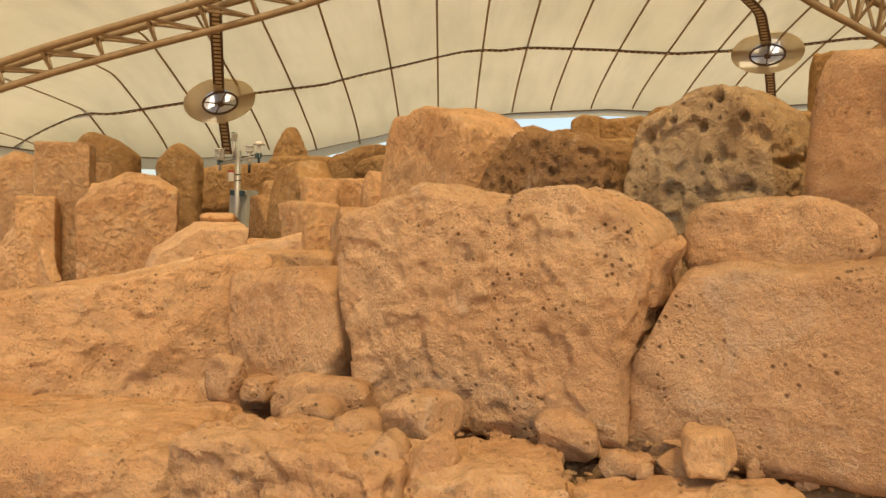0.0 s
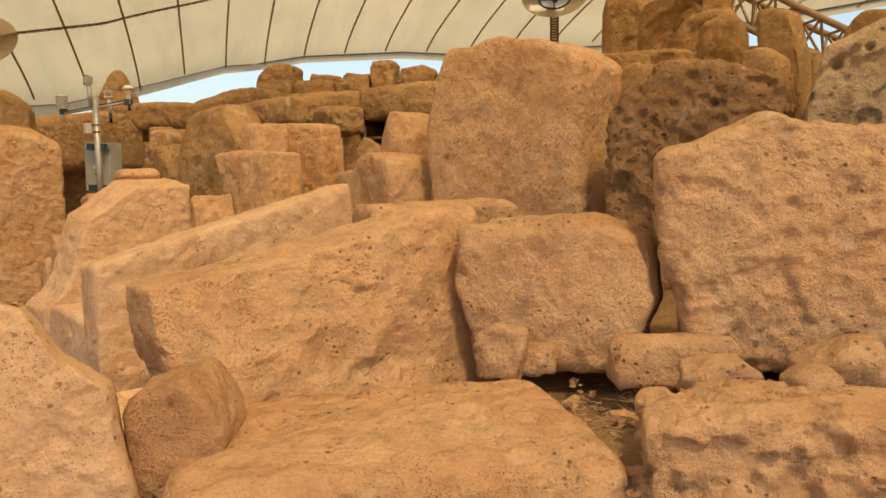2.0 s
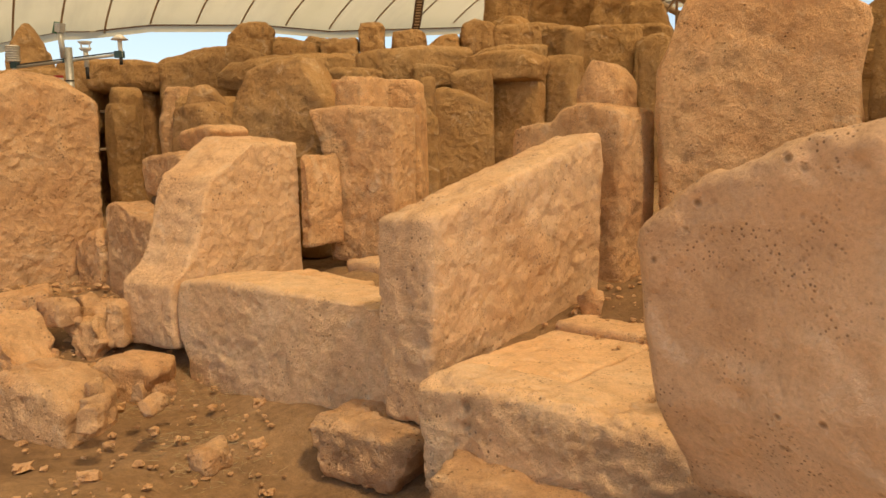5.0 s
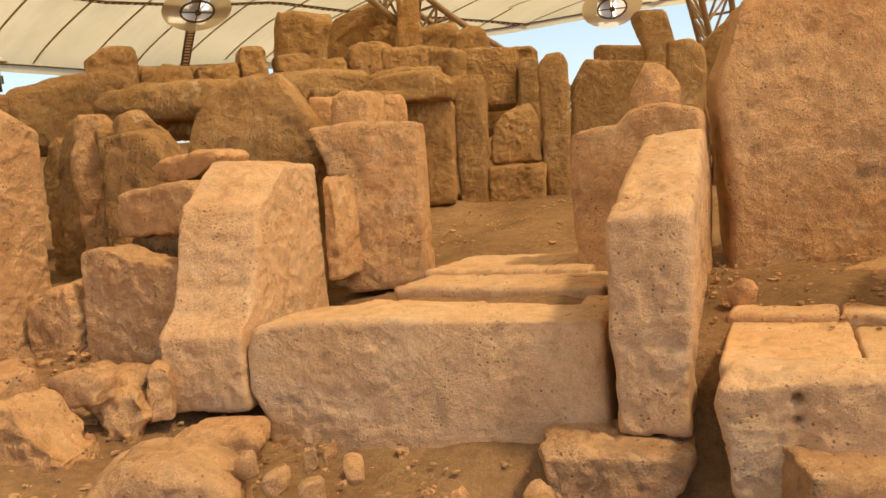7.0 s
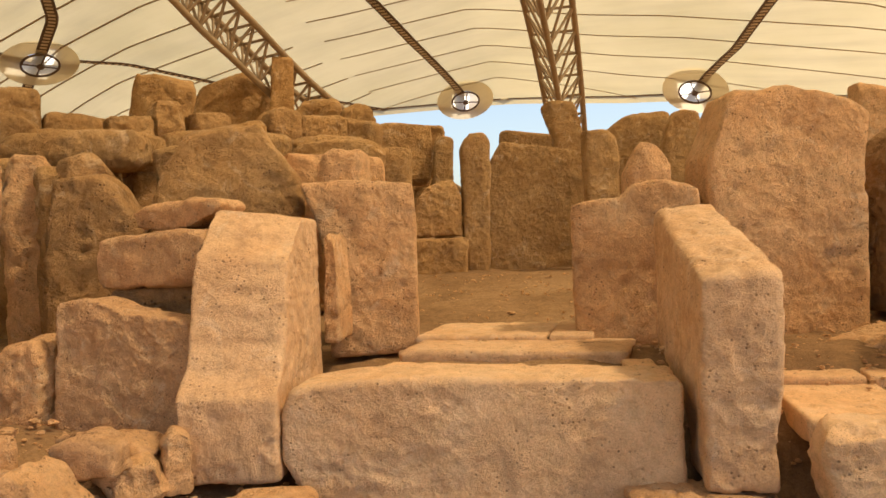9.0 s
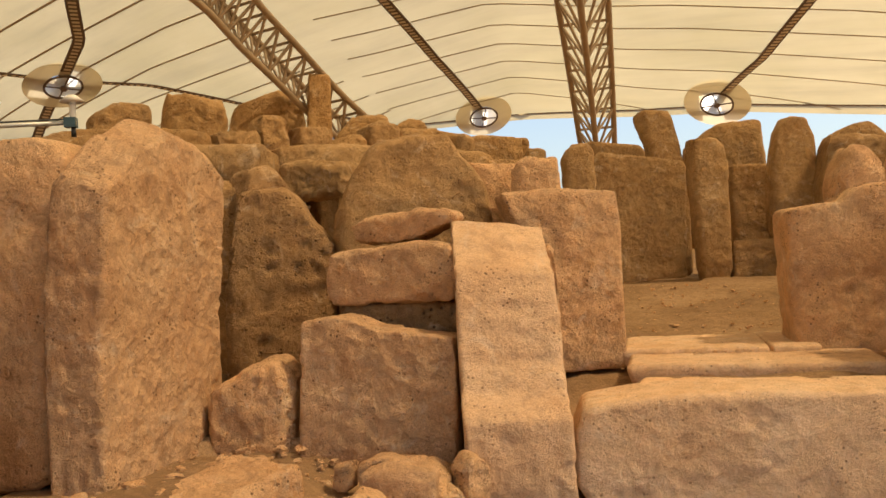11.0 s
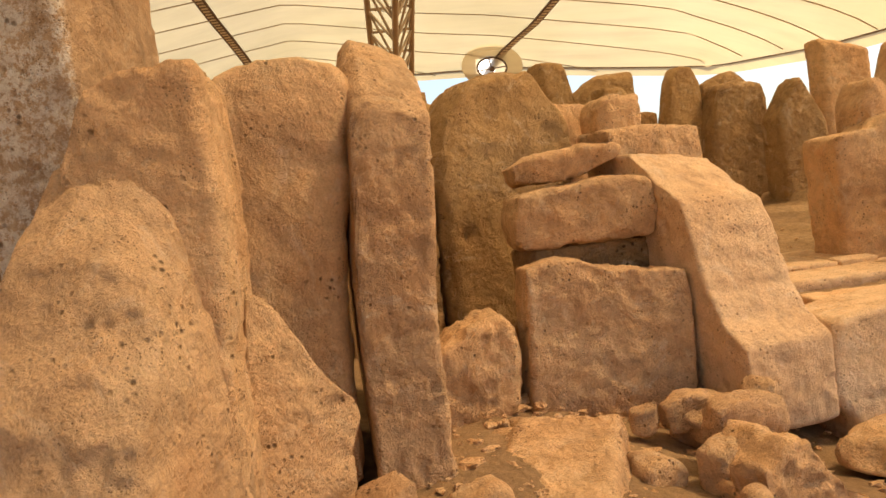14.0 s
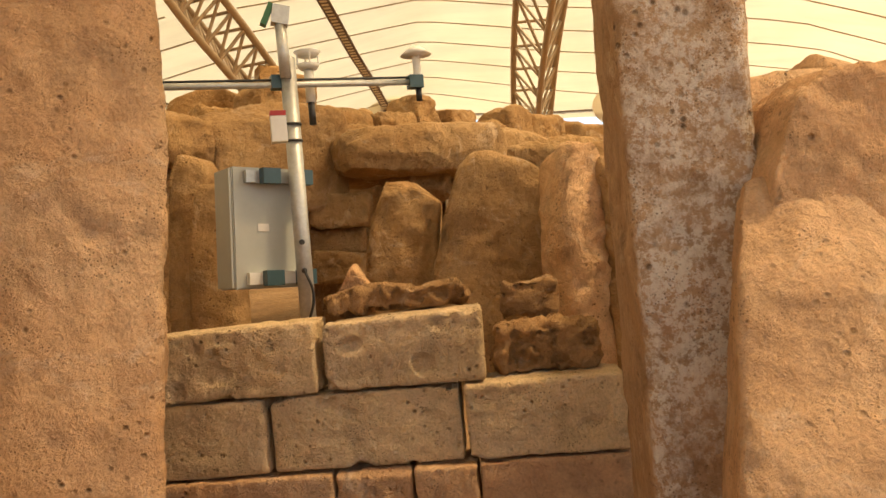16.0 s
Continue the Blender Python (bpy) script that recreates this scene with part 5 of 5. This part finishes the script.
# ---- block wall that closes the gap between standing stones ----
def block_wall():
    wall = tagged(new("block_wall"), "low wall of squared yellow limestone blocks with open joints", "wall")
    base = pose(-4.96, 12.0, 0, 0, 0, -79)
    rows = (
        (1.09, 0.27, ((-1.15, -0.36), (-0.33, 0.28)), 0.0),
        (0.795, 0.285, ((-1.15, -0.575), (-0.555, 0.175), (0.195, 0.8)), 0.01),
        (0.52, 0.265, ((-1.15, -0.33), (-0.32, -0.03), (-0.02, 0.22), (0.23, 0.8)), -0.015),
        (0.24, 0.27, ((-1.15, -0.6), (-0.59, 0.0), (0.01, 0.8)), 0.0),
    )
    k = 0
    for z, h, cells, off in rows:
        for a, b in cells:
            k += 1
            top_row = z > 1.0
            me = rock_mesh("block", b - a, 0.26, h, edge=0.012, rough=0.007, pits=50 if z > 0.7 and k not in (3, 5) else 4, pit=0.034, cell=0.02, seed=400 + k, cuts=3, top=(0.95, 1, 1.02) if top_row else (1, 1))
            me.materials.append(MATS["brick"] if z > 0.7 else MATS["lime"])
            ob = new("block", me)
            ob.parent = wall
            ob.matrix_world = base @ pose((a + b) / 2, off + 0.01 * ((k * 37) % 5 - 2) * 0.5, z)
    return wall


block_wall()
rock("spongy_block", "honeycombed crust of a broken block lying on the wall", -4.79, 12.1, 1.36, 0.62, 0.2, 0.12, -79, mat="dark", top=(0.7, 1, 0.8, 1), edge=0.03, rough=0.05, pits=120, cell=0.018, seed=430)
rock("spongy_block", "honeycombed broken block set back on the wall", -4.7, 11.5, 1.08, 0.42, 0.22, 0.2, -79, mat="dark", top=(0.9, 1, 0.9), edge=0.03, rough=0.05, pits=120, cell=0.018, seed=431)
rock("rubble_stone", "pinkish broken stone standing on the wall", -4.7, 12.3, 1.36, 0.16, 0.14, 0.2, -79, top=(0.4, 1, 0.5), edge=0.02, rough=0.04, cell=0.018, seed=432)
rock("rubble_stone", "broken stone chip lying on the wall", -4.45, 11.6, 1.28, 0.24, 0.16, 0.16, -79, mat="dark", edge=0.02, rough=0.03, seed=433)


# ---- instrument mast ----
def instrument_mast():
    mast = tagged(new("instrument_mast"), "grey weather instrument mast with a cabinet and crossbar", "weather mast")
    px, py = -3.49, 13.07
    bm = bmesh.new()
    tube(bm, (px - 0.01, py, 0.75), (px + 0.03, py + 0.01, 2.83), 0.048, 20)
    part("pole", bm, GALV, mast, "thick grey steel pole", True)
    bm = bmesh.new()
    tube(bm, (px - 0.03, py, 2.7), (px - 0.045, py, 3.02), 0.034, 16)
    part("top_tube", bm, GALV, mast, "slimmer top tube", True)
    bm = bmesh.new()
    block(bm, -0.05, -0.04, -0.05, 0.05, 0.04, 0.06)
    head = part("head_box", bm, GALV, mast, "small metal head box")
    head.matrix_world = pose(px - 0.04, py, 3.06, 0, 10, -60)
    bm = bmesh.new()
    block(bm, -0.09, -0.03, -0.09, -0.055, 0.03, 0.05)
    part("green_plate", bm, GREEN, head, "green sensor plate").matrix_world = pose(px - 0.04, py, 3.06, 0, 25, -60)
    m = pose(px, py, 2.69, 0, 0, -55)
    bm = bmesh.new()
    tube(bm, m @ Vector((-1.05, 0.06, -0.03)), m @ Vector((0.84, 0.06, 0.0)), 0.019, 12)
    bar = part("crossbar", bm, GALV, mast, "thin steel crossbar", True)
    bm = bmesh.new()
    tube(bm, m @ Vector((-1.0, 0.06, 0.0)), m @ Vector((0.8, 0.06, 0.03)), 0.008, 6)
    part("cable", bm, BLACK, bar, "black cable", True)
    for cx in (-1.0, -0.05, 0.82):
        bm = bmesh.new()
        block(bm, cx - 0.045, 0.02, -0.04, cx + 0.045, 0.1, 0.04)
        part("clamp", bm, TEAL, bar, "dark clamp").matrix_world = m
    # sensors on the bar
    bm = bmesh.new()
    tube(bm, m @ Vector((0.84, 0.06, -0.12)), m @ Vector((0.84, 0.06, -0.03)), 0.02, 10)
    part("plug", bm, BLACK, bar, "black plug", True)
    bm = bmesh.new()
    tube(bm, m @ Vector((0.84, 0.06, -0.03)), m @ Vector((0.84, 0.06, 0.17)), 0.026, 12)
    gauge = part("rain_sensor", bm, WHITE, mast, "mushroom-capped white sensor", True)
    bm = bmesh.new()
    bmesh.ops.create_cone(bm, cap_ends=True, segments=24, radius1=0.1, radius2=0.035, depth=0.055, matrix=m @ Matrix.Translation((0.84, 0.06, 0.2)))
    part("cap", bm, WHITE, gauge, "domed white cap", True)
    bm = bmesh.new()
    tube(bm, m @ Vector((0.16, 0.16, -0.1)), m @ Vector((0.16, 0.16, 0.1)), 0.03, 12)
    wind = part("wind_sensor", bm, WHITE, mast, "ring-shaped white wind sensor", True)
    for zz, rr in ((0.12, 0.075), (0.2, 0.085)):
        bm = bmesh.new()
        bmesh.ops.create_cone(bm, cap_ends=True, segments=24, radius1=rr * 0.7, radius2=rr, depth=0.03, matrix=m @ Matrix.Translation((0.16, 0.16, zz)))
        part("disc", bm, WHITE, wind, "", True)
    for k in range(4):
        a = k * math.pi / 2
        bm = bmesh.new()
        tube(bm, m @ Vector((0.16 + 0.065 * math.cos(a), 0.16 + 0.065 * math.sin(a), 0.12)), m @ Vector((0.16 + 0.065 * math.cos(a), 0.16 + 0.065 * math.sin(a), 0.2)), 0.006, 6)
        part("rod", bm, WHITE, wind)
    bm = bmesh.new()
    tube(bm, m @ Vector((0.16, 0.16, -0.24)), m @ Vector((0.16, 0.16, -0.1)), 0.022, 10)
    part("plug", bm, BLACK, wind, "black plug", True)
    bm = bmesh.new()
    tube(bm, m @ Vector((-1.02, 0.06, -0.14)), m @ Vector((-1.02, 0.06, 0.05)), 0.028, 10)
    shield = part("radiation_shield", bm, WHITE, mast, "louvred white radiation shield", True)
    for k in range(7):
        bm = bmesh.new()
        bmesh.ops.create_cone(bm, cap_ends=True, segments=24, radius1=0.095, radius2=0.07, depth=0.022, matrix=m @ Matrix.Translation((-1.02, 0.06, 0.06 + 0.03 * k)))
        part("louvre", bm, WHITE, shield, "", True)
    # cabinet held behind the pole
    cm = pose(px + 0.0, py + 0.16, 1.82, 0, 3, -38)
    bm = bmesh.new()
    block(bm, -0.27, 0.0, -0.36, 0.2, 0.24, 0.36)
    bmesh.ops.bevel(bm, geom=bm.edges[:], offset=0.008, segments=2, affect="EDGES")
    cab = part("cabinet", bm, BOXGREY, mast, "grey metal equipment cabinet")
    cab.matrix_world = cm
    bm = bmesh.new()
    block(bm, -0.285, 0.012, -0.35, -0.272, 0.23, 0.35)
    part("cabinet_door", bm, BOXGREY, cab, "closed cabinet door")
    for zz in (0.3, -0.3):
        bm = bmesh.new()
        block(bm, -0.2, -0.045, zz - 0.035, 0.22, -0.004, zz + 0.035)
        part("bracket", bm, WHITE if zz < 0 else GALV, cab, "pale mounting rail")
        for cx in (-0.06, 0.15):
            bm = bmesh.new()
            block(bm, cx - 0.06, -0.11, zz - 0.045, cx + 0.05, -0.05, zz + 0.045)
            part("clamp", bm, TEAL, cab, "dark teal clamp")
    bm = bmesh.new()
    block(bm, -0.12, -0.006, -0.02, -0.05, -0.003, 0.025)
    part("sticker", bm, WHITE, cab, "small white sticker")
    bm = bmesh.new()
    block(bm, -0.06, -0.05, -0.09, 0.03, 0.03, 0.06)
    jb = part("junction_box", bm, WHITE, mast, "small white junction box")
    jb.matrix_world = pose(px - 0.09, py + 0.03, 2.4, 0, 0, -60)
    bm = bmesh.new()
    block(bm, -0.06, -0.05, 0.062, 0.03, 0.03, 0.09)
    part("red_top", bm, RED, jb, "red cap")
    for zz in (2.32, 2.42):
        bm = bmesh.new()
        tube(bm, (px + 0.018, py + 0.005, zz), (px + 0.018, py + 0.005, zz + 0.014), 0.053, 20)
        part("strap", bm, BLACK, mast, "black strap", True)
    for zz in (1.72, 1.55):
        bm = bmesh.new()
        tube(bm, (px - 0.045, py - 0.02, zz), (px - 0.02, py, zz), 0.016, 12)
        part("pole_hole", bm, BLACK, mast, "dark cable hole")
    cu = bpy.data.curves.new("loose_cable", "CURVE")
    cu.dimensions, cu.bevel_depth = "3D", 0.008
    sp = cu.splines.new("BEZIER")
    pts = ((px - 0.05, py - 0.02, 1.56), (px - 0.06, py - 0.07, 1.4), (px - 0.08, py - 0.02, 1.22), (px - 0.12, py + 0.02, 1.1))
    sp.bezier_points.add(len(pts) - 1)
    for bp, co in zip(sp.bezier_points, pts):
        bp.co = co
        bp.handle_left_type = bp.handle_right_type = "AUTO"
    cu.materials.append(BLACK)
    cob = new("loose_cable", cu)
    cob.parent = mast
    return mast


instrument_mast()


# ---- scaffold pipes that prop the dark openings ----
def scaffold(x, y, z, yaw, w, h):
    frame_set = tagged(new("scaffold_prop"), "dark steel pipe scaffold propping an opening in the wall", "scaffold", "scaffold props")
    m = pose(x, y, z, 0, 0, yaw)
    for a, b in (((0, 0, 0), (0, 0, h)), ((w, 0, 0), (w, 0, h)), ((-0.1, 0, h * 0.6), (w + 0.1, 0, h * 0.6)), ((-0.1, 0.05, h * 0.9), (w + 0.1, 0.05, h * 0.9))):
        bm = bmesh.new()
        tube(bm, m @ Vector(a), m @ Vector(b), 0.025, 10)
        part("pipe", bm, STEEL_TENT, frame_set, "", True)


def recess(x, y, z, yaw, w, deep, h):
    """Four added slabs that close a dark chamber behind an opening in the wall."""
    m = pose(x, y, z, 0, 0, yaw)
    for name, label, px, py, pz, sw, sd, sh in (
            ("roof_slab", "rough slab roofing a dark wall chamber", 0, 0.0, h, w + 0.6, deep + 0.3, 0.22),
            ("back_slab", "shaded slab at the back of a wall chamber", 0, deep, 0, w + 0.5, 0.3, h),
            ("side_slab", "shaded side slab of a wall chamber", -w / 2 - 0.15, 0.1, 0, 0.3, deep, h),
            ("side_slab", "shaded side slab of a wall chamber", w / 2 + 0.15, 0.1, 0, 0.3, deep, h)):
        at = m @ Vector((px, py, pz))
        # dark stone colour deepens the chamber's shade
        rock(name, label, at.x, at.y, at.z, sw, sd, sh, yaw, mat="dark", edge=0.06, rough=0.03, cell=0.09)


recess(-2.88, 14.9, 0.45, -30, 0.85, 2.0, 2.0)
recess(0.66, 12.9, 0.45, -30, 0.7, 2.0, 2.0)
scaffold(-3.15, 15.2, 0.45, -30, 0.5, 1.9)
scaffold(0.5, 13.15, 0.45, -30, 0.4, 1.9)


# ---- shrub outside the tent ----
def shrub(x, y, z, size, seed):
    rng = np.random.RandomState(seed)
    top = tagged(new("shrub"), "dense green shrub beyond the tent edge", "shrub")
    bm = bmesh.new()
    for k in range(5):
        a = k * 1.26
        tube(bm, (x, y, z), (x + 0.5 * size * math.cos(a), y + 0.5 * size * math.sin(a), z + size * 0.8), 0.09, 6)
    part("trunk", bm, BARK, top)
    vs, fs = [], []
    for k in range(2600):
        d = rng.normal(size=3)
        d /= np.linalg.norm(d)
        r = size * (0.7 + 0.3 * rng.rand()) * (0.8 + 0.35 * vnoise((d * 2.3)[None, :], seed)[0])
        p = np.array([x, y, z + size]) + d * r * np.array([2.1, 1.2, 0.75])
        t1 = rng.normal(size=3) * 0.14 * size
        t2 = rng.normal(size=3) * 0.14 * size
        b = len(vs)
        vs += [p - t1, p + t2, p + t1, p - t2]
        fs.append((b, b + 1, b + 2, b + 3))
    mesh_object("crown", vs, fs, LEAF, top, smooth=False)


shrub(9.8, 53.0, 2.3, 2.6, 4)


# ---- loose grit and small rubble over the ground ----
def scatter(name, label, count, areas, size, seed):
    rng = np.random.RandomState(seed)
    base, quads = box_grid(2, 2, 2)
    base = base - 0.5
    base = base / np.linalg.norm(base, axis=1, keepdims=True)
    vs, fs = [], []
    for k in range(count):
        x0, x1, y0, y1 = areas[rng.randint(len(areas))]
        x, y = rng.uniform(x0, x1), rng.uniform(y0, y1)
        s = size * rng.uniform(0.35, 1.0) ** 1.6 * (1.8 if rng.rand() < 0.06 else 1)
        q = base * (1 + 0.25 * rng.normal(size=(len(base), 1))) * np.array([s * rng.uniform(0.8, 1.5), s, s * rng.uniform(0.45, 0.8)])
        a = rng.uniform(0, 6.28)
        q = q @ np.array([[math.cos(a), -math.sin(a), 0], [math.sin(a), math.cos(a), 0], [0, 0, 1]])
        z = float(ground_z(x, y)) + 0.02
        n0 = len(vs)
        vs += (q + np.array([x, y, z])).tolist()
        fs += [tuple(n0 + i for i in f) for f in quads]
    return tagged(mesh_object(name, vs, fs, MATS["lime"], smooth=False), label, "grit", kind="stuff")


AREAS = [(-2.0, 1.4, 1.9, 3.6), (-2.0, 1.4, 2.2, 3.4), (-5.0, -2.7, 6.0, 9.6), (-5.6, -3.5, 8.6, 10.2), (-2.4, 0.5, 4.6, 6.6), (-1.5, 3.0, 7.0, 10.5)]
scatter("loose_grit", "loose limestone grit and pebbles scattered over the earth", 2600, AREAS, 0.02, 21)
scatter("loose_rubble", "loose chips of limestone lying on the earth", 320, AREAS[:4], 0.05, 22)


def straw(count, areas, seed):
    rng = np.random.RandomState(seed)
    vs, fs = [], []
    for k in range(count):
        x0, x1, y0, y1 = areas[rng.randint(len(areas))]
        x, y = rng.uniform(x0, x1), rng.uniform(y0, y1)
        z = float(ground_z(x, y)) + 0.03
        a, l = rng.uniform(0, 6.28), rng.uniform(0.03, 0.09)
        dx, dy, dz = l * math.cos(a), l * math.sin(a), rng.uniform(-0.01, 0.04)
        wx, wy = -0.0016 * math.sin(a), 0.0016 * math.cos(a)
        b = len(vs)
        vs += [(x - wx, y - wy, z), (x + wx, y + wy, z), (x + dx, y + dy, z + dz), (x, y, z + 0.004)]
        fs += [(b, b + 1, b + 2), (b + 1, b + 3, b + 2), (b + 3, b, b + 2)]
    return tagged(mesh_object("dry_straw", vs, fs, STRAW, smooth=False), "dry straw and dead stalks lying on the earth", "straw", kind="stuff")


straw(900, [(-4.2, -3.2, 7.3, 8.0), (-3.9, -3.3, 6.2, 7.0), (-0.4, 0.9, 2.4, 2.8), (-1.0, -0.4, 2.9, 3.3)], 31)
